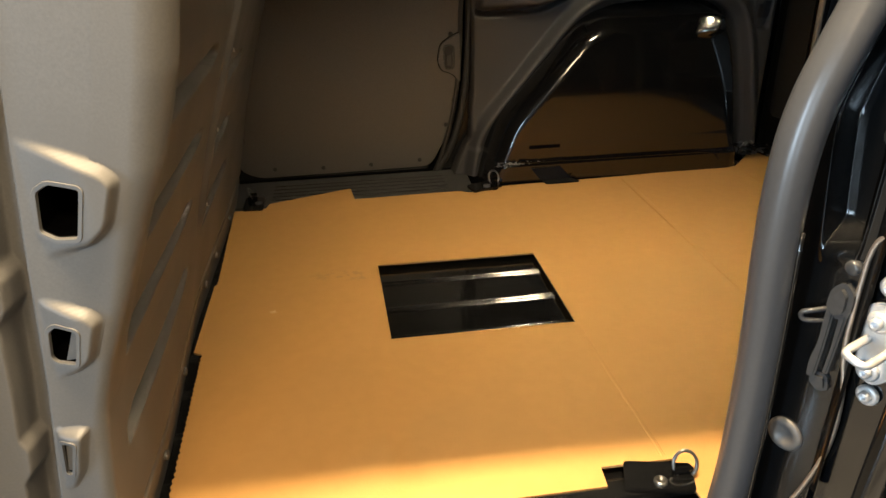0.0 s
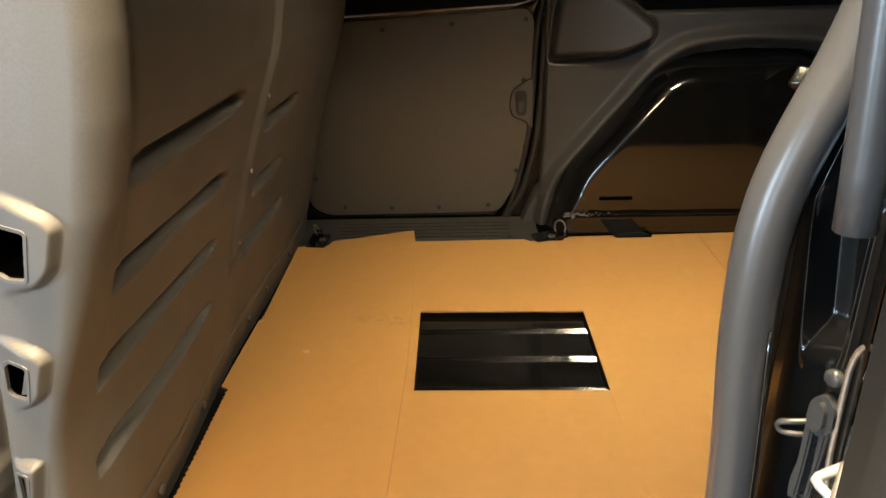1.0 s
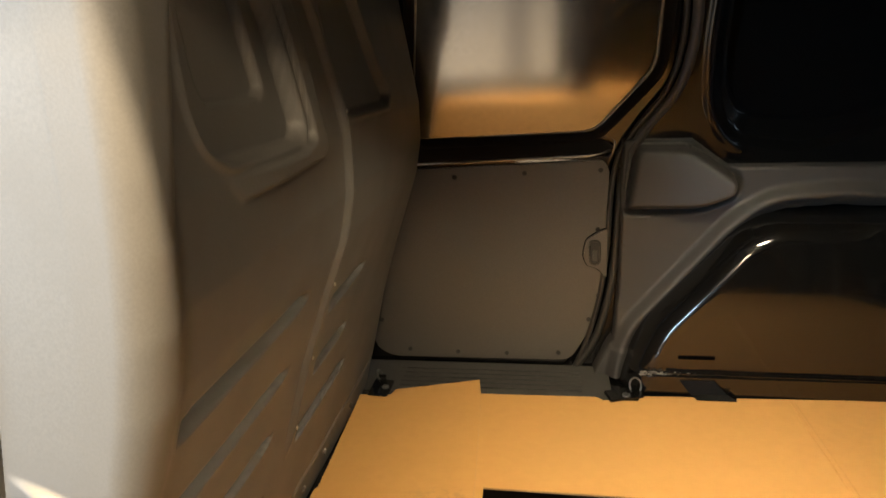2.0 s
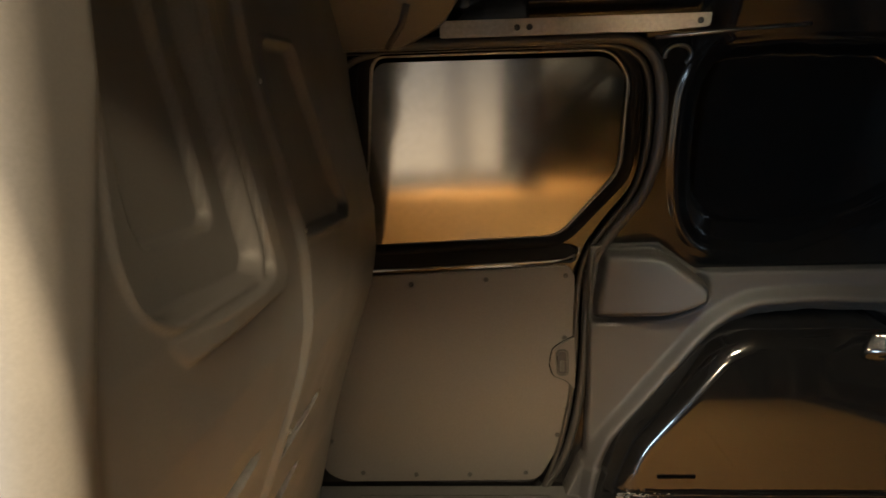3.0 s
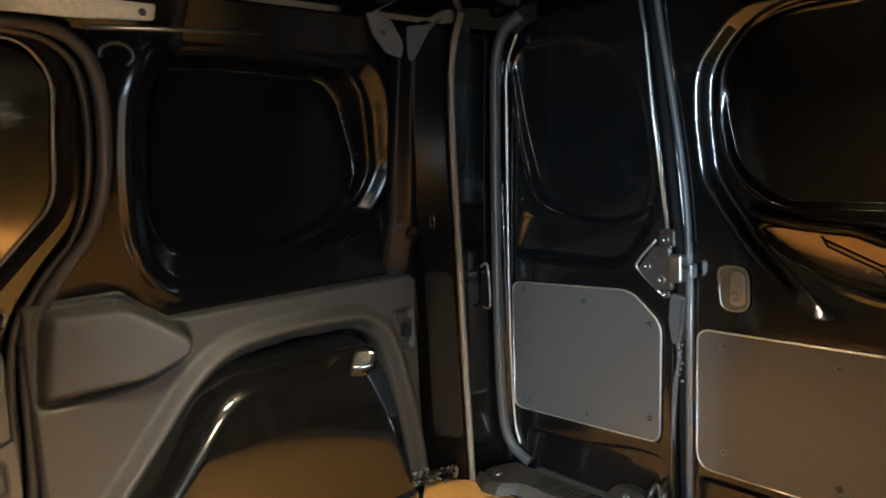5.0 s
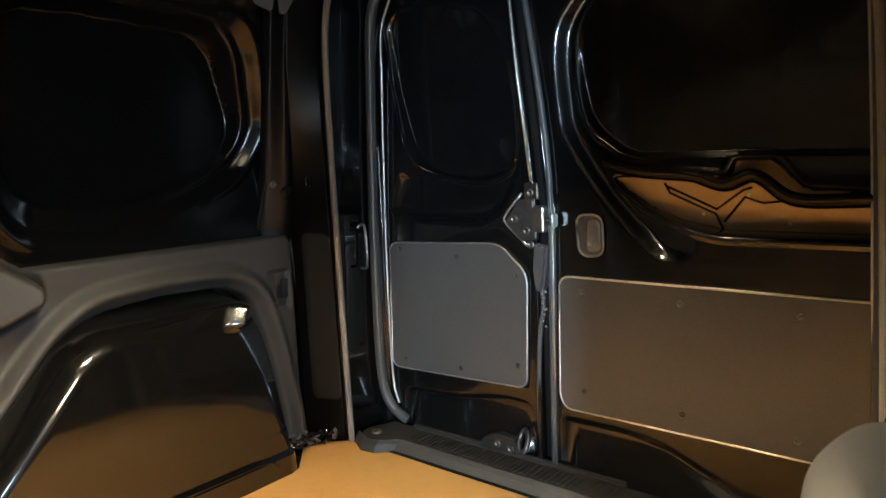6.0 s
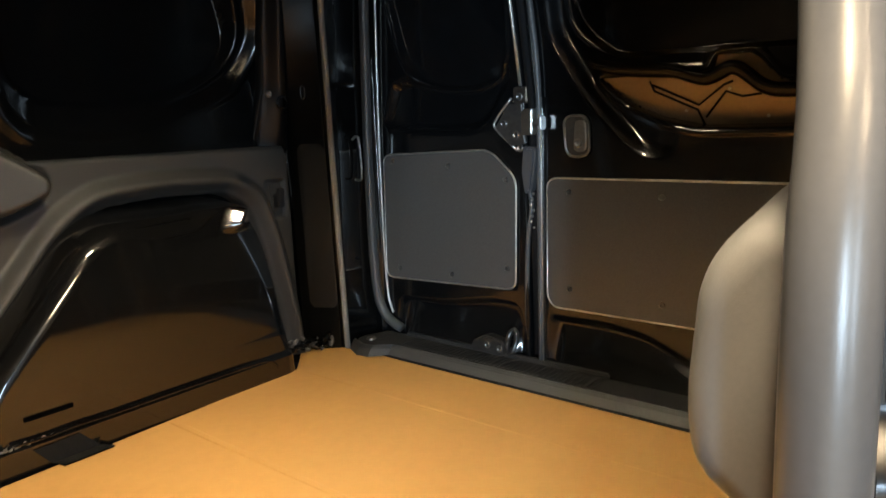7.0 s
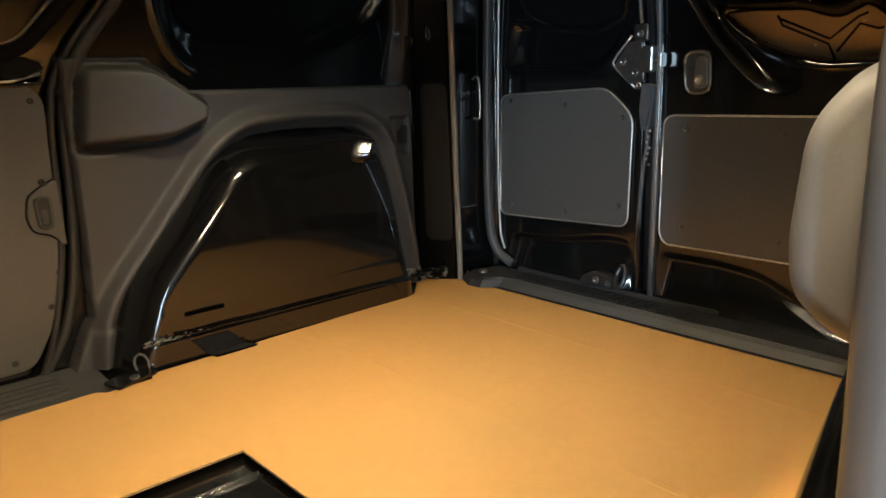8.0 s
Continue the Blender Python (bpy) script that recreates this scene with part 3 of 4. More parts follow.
flank_part = skin("flank", np.linspace(0, 1, 150), np.arange(-0.016, 1.2601, 0.0025), flank, PARTITION, partition, "pale lit flank of the partition with three pocket holes", depth=(0, 0.02, 0), cut=in_holes)
for hood, hole in HOODS:                       # each hole is a cup with a thin lip, its shade painted near-black inside
    bm = bmesh.new()
    rings = []
    for w, dy in ((0.0045, 0.0012), (0.0035, -0.0012), (0.0, -0.0010), (-0.001, 0.003), (-0.004, 0.075)):
        ring = []
        for x, z in widened(hole, w):
            s0 = 1 - (float(flank_edge(np.array(z))) - x) / float(flank_width(np.array(z)))
            ring.append(bm.verts.new((x, float(flank_y(np.array(x), np.array(s0), np.array(z))) + dy, z)))
        rings.append(ring)
    for a, b in zip(rings, rings[1:]):
        for n in range(len(a)):
            bm.faces.new((a[n - 1], a[n], b[n], b[n - 1]))
    bm.faces.new(rings[-1])
    cup = part("pocket", bm, PARTITION, flank_part, "open pocket hole, its inside painted black as shade")
    cup.data.materials.append(VOID)
    nring = len(rings[0])
    for p in cup.data.polygons:
        if p.index >= nring * 3:
            p.material_index = 1
for y, z in ((0.735, 0.553), (0.718, 0.424), (0.712, 0.290), (0.780, 0.836), (0.723, 1.04)):
    head("screw", RIVET, (float(part_x(np.array(y), np.array(z))) + 0.012, y, z), FRONT, partition, "small bright screw")
for y in (0.355, 0.566, 0.886, 1.03, 1.25):
    ob = head("clip", CLIP, (float(part_x(np.array(y), np.array(0.035))) + 0.001, y, 0.035), FRONT, partition, "clear fixing clip")
# pillar beside the partition
pil = thing("door_pillar", "pale grey plastic covered door pillar beside the partition", "pillar", kind="structure")
skin("pillar_cover", np.linspace(0, 1, 24), np.arange(-0.05, 1.2601, 0.02), lambda S, Z: (part_x(0.12, Z) * 0.9 - 0.30 + 0.09 * S, 0.105 - 0.05 * np.sin(S * 3.14), Z), PARTITION, pil, depth=(0, 0.05, 0))
tube("door_seal", [(-0.03, 0.03, 1.15), (-0.035, 0.03, 0.8), (-0.10, 0.03, 0.5), (-0.16, 0.03, 0.15), (-0.15, 0.05, -0.03)], 0.016, DARK_RUBBER, pil, steps=2)

# ---- far sliding door ----
slide = thing("sliding_door", "closed black sliding door with grey hardboard lining and a steel window blank", "van door")
PANE = rounded([(0.150, 0.690), (0.645, 0.704), (0.790, 0.865), (0.798, 1.09), (0.752, 1.147), (0.20, 1.150), (0.165, 0.84)], 0.035)
LINING = rounded([(0.125, 0.597), (0.672, 0.618), (0.690, 0.59), (0.685, 0.26), (0.640, 0.10), (0.590, 0.012), (0.045, 0.008), (-0.012, 0.04), (-0.012, 0.16), (0.035, 0.378)], 0.03)


def slide_y(x, z):
    y = wall_y(z) + 0.004
    y = y + 0.07 * inner(sd(x, z, PANE), 0.010)
    y = y + 0.016 * ease((z - 0.628) / 0.006) * ease((0.672 - z) / 0.006) * ease((0.70 - x) / 0.03)
    d = sd(x, z, DOOR)
    return y + 0.02 * ease((d + 0.03) / 0.01) + 0.10 * ease(d / 0.01)


skin("door_skin", np.arange(-0.16, 0.8951, 0.005), np.arange(-0.04, 1.1851, 0.005), lambda U, V: (U, slide_y(U, V), V), PAINT, slide, "gloss black door skin")
door_lining = plate("lining", LINING, 0.008, (0, 1.622, 0), FAR, BOARD, slide, "grey-brown hardboard lining", 0.003)
tilt = Matrix.Translation((0.46, 1.592, 0.69)) @ Matrix.Rotation(radians(1.3), 4, "Z") @ Matrix.Translation((-0.46, 0, 0)) @ Matrix.Rotation(math.atan(0.245), 4, "X") @ Matrix.Translation((0, 0, -0.69))
bm = plate_bm(PANE, 0.004, 0)
bmesh.ops.transform(bm, matrix=tilt @ FAR, verts=bm.verts)
blank = part("window_blank", bm, BLANK, slide, "satin steel sheet closing the window opening")


def on_side(pts, off=0.0):
    return [(x, float(wall_y(np.array(z))) + off, z) for x, z in pts]


tube("window_frame", on_side(PANE + PANE[:1], 0.000), 0.004, DULL, blank, "satin metal edge round the window", 8)
plate("belt_seal", rounded([(-0.12, 0.608), (0.66, 0.636), (0.70, 0.655), (0.66, 0.684), (0.63, 0.680), (-0.12, 0.658)], 0.006), 0.004, (0, 1.607, 0), FAR, TAPE, slide, "matt black belt seal", 0.001)
tube("window_gasket", on_side(widened(PANE, 0.020) + widened(PANE, 0.020)[:1], 0.006), 0.015, TAPE, slide, "matt black window gasket", 8)
tube("belt_edge", on_side([(-0.1, 0.662), (0.645, 0.684), (0.72, 0.76)], 0.001), 0.003, DULL, slide, "bright belt strip", 8)
tube("belt_edge", on_side([(-0.1, 0.603), (0.635, 0.630), (0.69, 0.645)], -0.002), 0.0034, BRIGHT, slide, "bright belt strip", 8)
for x, z in ((0.256, 0.573), (0.456, 0.583), (0.666, 0.590), (0.662, 0.42), (0.668, 0.22), (0.642, 0.145), (0.555, 0.035), (0.40, 0.03), (0.25, 0.03), (0.10, 0.035), (0.015, 0.13)):
    head("screw", SCREW, (x, 1.614, z), FAR, door_lining)
pull = plate("handle_bezel", rounded([(0.688, 0.425), (0.650, 0.405), (0.630, 0.39), (0.622, 0.345), (0.632, 0.315), (0.665, 0.305), (0.690, 0.275)], 0.012), 0.010, (0, 1.614, 0), FAR, BOARD, slide, "rounded grip surround", 0.004)
plate("handle_cup", rounded([(0.636, 0.392), (0.672, 0.392), (0.672, 0.318), (0.640, 0.318)], 0.016), 0.003, (0, 1.604, 0), FAR, SATIN, pull, "dark grip recess", 0.001)
ring = rounded([(0.640, 0.388), (0.668, 0.388), (0.668, 0.322), (0.643, 0.322)], 0.014)
tube("cup_rim", [(x, 1.6005, z) for x, z in ring + ring[:1]], 0.0022, BLACK_PLASTIC, pull, "", 6)
plate("handle_grip", rounded([(0.648, 0.362), (0.661, 0.362), (0.661, 0.330), (0.648, 0.330)], 0.005), 0.005, (0, 1.602, 0), FAR, BLACK_PLASTIC, pull, "", 0.002)
edge = widened(rounded([(0.688, 0.425), (0.650, 0.405), (0.630, 0.39), (0.622, 0.345), (0.632, 0.315), (0.665, 0.305), (0.690, 0.275)], 0.012), 0.001)
# A matt black bead draws the shade in the gap round the grip surround.
tube("bezel_gap", [(x, 1.6135, z) for x, z in edge], 0.0022, TAPE, pull, "black line painted in for a shaded gap", 6)
# seal and trim round the door opening
surround = thing("door_surround", "dark grey trim and rubber seal round the sliding door opening", "door seal")
LINE = [(0.60, -0.02), (0.668, 0.08), (0.712, 0.28), (0.722, 0.60), (0.770, 0.70), (0.876, 0.832), (0.880, 1.085), (0.818, 1.168), (0.70, 1.172), (-0.1, 1.172)]
tube("seal", on_side(LINE[3:], -0.012), 0.014, TRIM, surround, "", 10, 1.0, 2)
tube("lower_seal", on_side(LINE[:4], -0.004), 0.011, DARK_SEAL, surround, "dark lower run of the seal", 10, 1.0, 2)
tube("seal", on_side([(x - 0.026 if z > 0.02 else x, z - (0.012 if z > 1.1 else 0)) for x, z in LINE], -0.004), 0.008, DARK_SEAL, surround, "", 8, 1.0, 2)
tube("seal", on_side([(0.22, 1.158), (0.15, 1.142), (0.108, 1.10), (0.086, 1.04), (0.075, 0.95), (0.07, 0.80)], -0.006), 0.008, TRIM, surround, "grey seal round the front window corner", 8, 1.0, 2)
for x in (0.33, 0.47, 0.60):
    box("edge_clip", (x, 1.588, 0.708), (x + 0.004, 1.594, 0.722), DULL, surround, "small pale edge clip", 0.001)
# step below the far door
step = thing("door_step", "ribbed black plastic step inside the closed sliding door", "step")
box("tread", (-0.05, 1.405, -0.02), (0.70, 1.615, -0.004), BLACK_PLASTIC, step)
for k in range(5):
    box("rib", (0.10, 1.445 + 0.028 * k, -0.0038), (0.62, 1.455 + 0.028 * k, -0.0006), BLACK_PLASTIC, step, "", 0.001)
# rail and corner trim above the door
# Added blocker behind the rail: keeps hall light out of the gap.
tagged(box("door_header", (-0.32, 1.455, 1.15), (0.60, 1.50, 1.275), PAINT, bevel=0.006), "added black block that stops light leaking in above the sliding door", "header rail", kind="structure")
rail = thing("roof_rail", "satin metal rail along the roof edge above the sliding door", "roof rail")
plate("strip", rounded([(0.365, 1.176), (0.840, 1.173), (0.950, 1.180), (0.955, 1.208), (0.366, 1.212)], 0.006), 0.012, (0, 1.405, 0), FAR, RAIL, rail)
for x in (0.535, 0.562, 0.93):
    head("hole_plug", SCREW, (x, 1.394, 1.192), FAR, rail)
tube("lip", on_side([(0.84, 1.163), (1.0, 1.172), (1.17, 1.178)], -0.05), 0.0042, DULL, rail, "", 8)
corner = thing("corner_trim", "dark grey plastic cover at the top of the door pillar", "trim cover")
bmx = plate_bm(rounded([(0.05, 1.158), (0.27, 1.160), (0.30, 1.172), (0.372, 1.203), (0.43, 1.275), (0.05, 1.275)], 0.01), 0.03, 0.006)
bmesh.ops.transform(bmx, matrix=Matrix.Translation((0, 1.45, 0)) @ FAR, verts=bmx.verts)
for v in bmx.verts:
    v.co.y -= 1.1 * (v.co.z - 1.158)
part("cover", bmx, BOARD, corner)
tube("cover_rib", [(0.245, 1.415, 1.162), (0.285, 1.365, 1.205), (0.30, 1.33, 1.24)], 0.008, TRIM, corner, "", 8)

# ---- fittings on the far side ----


def ring_path(c, r, n=14, flat=1.0, turn=None):
    pts = [Vector((r * math.cos(2 * math.pi * k / n), 0, r * flat * math.sin(2 * math.pi * k / n))) for k in range(n + 1)]
    return [Vector(c) + (turn @ p if turn else p) for p in pts]


def grommet(x, z, off, parent):
    tube("rim", on_side([(x + 0.03 * math.cos(a), z + 0.022 * math.sin(a)) for a in np.linspace(-0.9, 3.4, 16)], off), 0.005, DARK_STEEL, parent, "", 8, 1.0, 1)


eye_ring = thing("lashing_eye", "black pressed lashing opening behind the door top", "lashing eye")
grommet(0.905, 1.128, -0.004, eye_ring)
lash = thing("lashing_ring", "small black steel lashing ring on the rear pillar", "lashing ring")
head("base", DARK_BOLT, (1.595, 1.543, 0.742), FAR, lash)
tube("ring", ring_path((1.627, 1.528, 0.718), 0.017), 0.0035, PAINT, lash, "", 6)
hook = thing("bag_hook", "black folding hook set into the side lining", "hook")
plate("hook_plate", rounded([(1.604, 0.500), (1.642, 0.498), (1.642, 0.408), (1.614, 0.410)], 0.004), 0.006, (0, 1.588, 0), FAR, TRIM, hook, "", 0.002)
box("hook_arm", (1.612, 1.560, 0.432), (1.636, 1.584, 0.470), SATIN, hook, "", 0.003)
box("hook_tip", (1.612, 1.556, 0.466), (1.636, 1.566, 0.486), SATIN, hook, "", 0.003)
slotp = thing("arch_slot", "black strip painted in for the shade of a long drain slot in the wheel arch", "slot")
# A thin black box, not an opening, draws the slot's shade.
box("slot_cover", (0.872, 1.4510, 0.1005), (0.966, 1.460, 0.1105), VOID, slotp, "", 0.001)
seam = thing("seam_sealant", "lumpy grey sealant along the foot of the wheel arch", "sealant")
rs = random.Random(9)
for k in range(60):
    t = k / 60
    x = 0.775 + 0.15 * t ** 1.4 + rs.uniform(-0.003, 0.003)
    r = rs.uniform(0.0016, 0.0042) * (1 - 0.5 * t)
    bm = bmesh.new()
    bmesh.ops.create_icosphere(bm, subdivisions=1, radius=1)
    turn = Matrix.Rotation(rs.uniform(-0.7, 0.7), 4, "Y")
    bmesh.ops.transform(bm, matrix=Matrix.Translation((x, 1.4425, 0.062 + rs.uniform(-0.007, 0.005) * (1 - 0.6 * t))) @ turn @ Matrix.Diagonal((r * 1.8, r * 0.6, r * 0.8, 1)), verts=bm.verts)
    part("blob", bm, SEALANT, seam, "", True)
tube("bead", [(0.845, 1.4425, 0.064), (0.90, 1.443, 0.060), (0.96, 1.4425, 0.063), (1.03, 1.443, 0.060), (1.2, 1.443, 0.060), (1.36, 1.443, 0.059), (1.455, 1.443, 0.058), (1.478, 1.443, 0.03)], 0.0034, PAINT, seam, "smooth black painted bead", 8, 1.0, 2)
corner_seal = thing("corner_sealant", "lumpy black sealant in the rear floor corner", "sealant")
for k in range(46):
    bm = bmesh.new()
    bmesh.ops.create_icosphere(bm, subdivisions=1, radius=1)
    t = k / 46
    r = rs.uniform(0.006, 0.013)
    turn = Matrix.Rotation(rs.uniform(-0.9, 0.9), 4, "Y") @ Matrix.Rotation(rs.uniform(-0.6, 0.6), 4, "Z")
    bmesh.ops.transform(bm, matrix=Matrix.Translation((1.562 + 0.165 * t, 1.562 - 0.05 * t + rs.uniform(-0.014, 0.014), 0.010 + rs.uniform(0, 0.030))) @ turn @ Matrix.Diagonal((r * 2.0, r * 0.8, r * 0.6, 1)), verts=bm.verts)
    part("blob", bm, SEALANT if k % 4 == 1 else PAINT, corner_seal, "", True)
tape = thing("tape_patch", "black cloth tape patch over the cardboard edge", "tape")
bm = bmesh.new()
rows = [[bm.verts.new(p) for p in row] for row in (((0.918, 1.407, 0.0045), (1.020, 1.407, 0.0045)), ((0.905, 1.435, 0.006), (1.002, 1.435, 0.006)), ((0.876, 1.440, 0.044), (0.966, 1.440, 0.046)))]
for a, b in zip(rows, rows[1:]):
    bm.faces.new((a[0], a[1], b[1], b[0]))
ob = part("strip", bm, TAPE, tape)
ob.modifiers.new("thick", "SOLIDIFY").thickness = 0.0012


def floor_eye(x, y, turn, z=0.002):
    """A lashing eye: a plate, a bolt and a hinged ring."""
    t = thing("floor_lashing_eye", "black steel lashing eye with a hinged ring on the load floor", "lashing eye", group="lashing eyes on the load floor")
    m = Matrix.Translation((x, y, z)) @ Matrix.Rotation(radians(turn), 4, "Z")
    bm = plate_bm(rounded([(-0.05, -0.028), (0.05, -0.028), (0.055, 0.03), (-0.045, 0.03)], 0.008), 0.006, 0.002)
    bmesh.ops.transform(bm, matrix=m, verts=bm.verts)
    part("plate", bm, PAINT, t)
    head("bolt", DARK_BOLT, m @ Vector((0.002, -0.012, 0.006)), Matrix.Identity(4), t, "steel bolt head")
    tube("ring", [m @ Vector((0.040 + 0.017 * math.cos(a), 0.010 + 0.008 * math.sin(a), 0.020 + 0.019 * math.sin(a))) for a in np.linspace(-0.9, 4.04, 18)], 0.0026, GUN, t, "dark steel ring", 8)
    box("saddle", m @ Vector((0.022, 0.000, 0.005)), m @ Vector((0.052, 0.016, 0.016)), PAINT, t, "", 0.003)
    return t


floor_eye(0.755, 0.225, -12)
floor_eye(0.055, 1.405, 90)
floor_eye(0.728, 1.422, 20)

# ---- rear pillar, seals and sill ----
RX = 1.885
for side in (1, -1):
    def ym(y):
        return y if side > 0 else 2 * MID - y
    pillar = thing("rear_pillar", "gloss black rear pillar with a bright flange edge", "pillar", kind="structure")
    tube("flange_edge", [(x, ym(y - 0.003), z) for x, y, z in zip(POLE_X, POLE_Y, POLE_Z)], 0.0082, COVER, pillar, "bare pale flange edge", 8, 1.0, 1)
    skin("pillar_face", np.linspace(0, 1, 30), np.arange(-0.02, 1.2501, 0.02),
         lambda S, Z: (np.interp(Z, POLE_Z, POLE_X) * (1 - S) + 1.892 * S, ym(np.interp(Z, POLE_Z, POLE_Y) + 0.004 - 0.02 * S + 0.012 * np.sin(S * 3.14)), Z), PAINT, pillar, depth=(0, 0.02 * side, 0))
    tube("opening_seal", [(1.845, ym(1.31), 1.262), (1.842, ym(1.370), 1.238), (1.845, ym(1.404), 1.17), (1.848, ym(1.414), 1.05), (1.850, ym(1.430), 0.72), (1.852, ym(1.438), 0.5), (1.856, ym(1.442), 0.16), (1.872, ym(1.425), 0.075), (1.874, ym(1.36), 0.045)], 0.014, DARK_RUBBER, pillar, "grey-black rubber opening seal", 12, 1.0, 3)
    tube("seal_edge", [(1.862, ym(1.34), 1.222), (1.868, ym(1.388), 1.15), (1.874, ym(1.396), 1.05), (1.880, ym(1.418), 0.6), (1.884, ym(1.424), 0.15), (1.884, ym(1.40), 0.085)], 0.0035, BRIGHT, pillar, "thin bright edge beside the seal", 8, 1.0, 2)
    tube("grab_loop", [(1.800, ym(1.447), 0.610), (1.812, ym(1.441), 0.622), (1.820, ym(1.438), 0.61), (1.824, ym(1.438), 0.50), (1.815, ym(1.440), 0.492), (1.803, ym(1.446), 0.497)], 0.0035, STEEL, pillar, "thin steel loop", 8, 1.0, 1)
    for poly in ([(1.418, 1.243), (1.434, 1.195), (1.470, 1.157), (1.514, 1.147), (1.520, 1.182), (1.488, 1.232)], [(1.534, 1.222), (1.595, 1.230), (1.655, 1.255), (1.604, 1.220), (1.550, 1.145), (1.533, 1.145)]):
        plate("gusset", rounded(poly, 0.012), 0.005, (0, ym(1.395), 0), FAR, GUSSET, pillar, "grey corner gusset")
    head("gusset_screw", SCREW, (1.460, ym(1.389), 1.200), FAR, pillar)

    seam_z, seam_x = [0.0, 0.60, 0.757, 1.05, 1.25], [1.70, 1.692, 1.666, 1.607, 1.585]

    def column(S, Z):
        left, right = np.interp(Z, [0.58, 0.757, 1.05, 1.25], [1.585, 1.604, 1.582, 1.565]), np.interp(Z, seam_z, seam_x) - 0.002
        return left + (right - left) * S, ym(wall_y(Z) + 0.006 - 0.036 * ease(S / 0.75) + 0.010 * ease((S - 0.93) / 0.07)), Z

    def angled(S, Z, out=0.0):
        left = np.interp(Z, seam_z, seam_x) + 0.003
        y = (np.minimum(wall_y(Z), 1.60) - 0.024) * (1 - S) + (np.interp(Z, POLE_Z, POLE_Y) + 0.014) * S
        return left + (np.interp(Z, POLE_Z, POLE_X) - 0.008 - left) * S, ym(y - out), Z

    def cover_place(S, Z):
        x, y, z = angled(0.06 + 0.9 * S, Z)
        u, w = np.minimum(S, 1 - S) * 0.12, np.minimum(Z - 0.12, 0.605 - Z)
        r = np.minimum(np.minimum(u, w), np.hypot(np.clip(0.03 - u, 0, 1), np.clip(0.03 - w, 0, 1)) * -1 + 0.03)
        return x, y - side * (0.018 * shoulder(-r, 0.012) - 0.006), z
    skin("pillar_web", np.linspace(0, 1, 24), np.arange(0.585, 1.2401, 0.015), column, WEB_PAINT, pillar, "black painted pillar web beside the seam", depth=(0, 0.03 * side, 0))
    skin("pillar_web", np.linspace(0, 1, 24), np.arange(0.0, 1.2401, 0.02), angled, WEB_PAINT, pillar, "black painted pillar web beside the seam", depth=(0, 0.03 * side, 0))
    hole = angled(np.array(0.42), np.array(0.745))
    tube("strap_hole", [(float(hole[0]) + 0.006 * math.cos(a) * 0.4, float(hole[1]) - side * (0.006 + 0.006 * math.cos(a)), 0.745 + 0.019 * math.sin(a)) for a in np.linspace(0, 6.283, 16)], 0.0035, PAINT, pillar, "black pressed ring round a hole", 8)
    skin("web_cover", np.linspace(0, 1, 40), np.arange(0.12, 0.6051, 0.004), cover_place, WEB_PLASTIC, pillar, "matt black plastic cover on the pillar web")
sill = thing("rear_sill", "ribbed black plastic sill plate at the rear doors", "sill plate")
SILL = rounded([(1.778, 0.18), (1.885, 0.18), (1.885, 1.42), (1.80, 1.455), (1.762, 1.45), (1.732, 1.395), (1.742, 1.352), (1.779, 1.30)], 0.015)
bm = plate_bm(SILL, 0.040, 0.010)
bmesh.ops.translate(bm, vec=(0, 0, -0.012), verts=bm.verts)
part("sill_plate", bm, SILL_PLASTIC, sill)
bm = bmesh.new()
prof = [(1.763, -0.012), (1.763, 0.003), (1.775, 0.0195), (1.786, 0.0276), (1.786, -0.012)]
ends = [[bm.verts.new((x, y, z)) for x, z in prof] for y in (0.19, 1.315)]
for k in range(5):
    bm.faces.new((ends[0][k - 1], ends[0][k], ends[1][k], ends[1][k - 1]))
for e in ends:
    bm.faces.new(e)
# The lighter plastic puts the lip's lit face into its colour.
part("front_lip", bm, BLACK_PLASTIC, sill, "sloping front lip, coloured lighter as its lit face")
bm = bmesh.new()
ends = [[bm.verts.new((x + dx, y, z)) for x, z in prof] for y, dx in ((1.316, 0), (1.355, -0.040), (1.398, -0.046), (1.455, -0.014))]
for e0, e1 in zip(ends, ends[1:]):
    for k in range(5):
        bm.faces.new((e0[k - 1], e0[k], e1[k], e1[k - 1]))
for e in (ends[0], ends[-1]):
    bm.faces.new(e)
part("end_lip", bm, SILL_PLASTIC, sill, "angled end of the lip")
# A flat black strip stands in for the shade between card and lip.
box("gap_strip", (1.7525, 0.19, -0.004), (1.7625, 1.33, 0.0022), TAPE, sill, "black strip painted in for the shaded gap in front of the lip", 0)
for k in range(42):
    y = 0.69 + k * 0.0145
    box("rib", (1.796, y, 0.0282), (1.868, y + 0.007, 0.0312), SILL_PLASTIC, sill, "", 0.001)
box("raised_back", (1.862, 0.685, 0.026), (1.882, 1.33, 0.040), SILL_PLASTIC, sill, "", 0.004)
head("plug", disc(0.014, 0.007, 8, recess=0.4), (1.785, 1.400, 0.028), Matrix.Identity(4), sill, "dull steel nut").data.materials.append(DULL)


# ---- rear doors ----
LEAN_Z, LEAN_Y = [0.66, 0.86, 1.05, 1.18, 1.26], [0.0, 0.022, 0.047, 0.064, 0.072]      # the gap leans towards the far side higher up


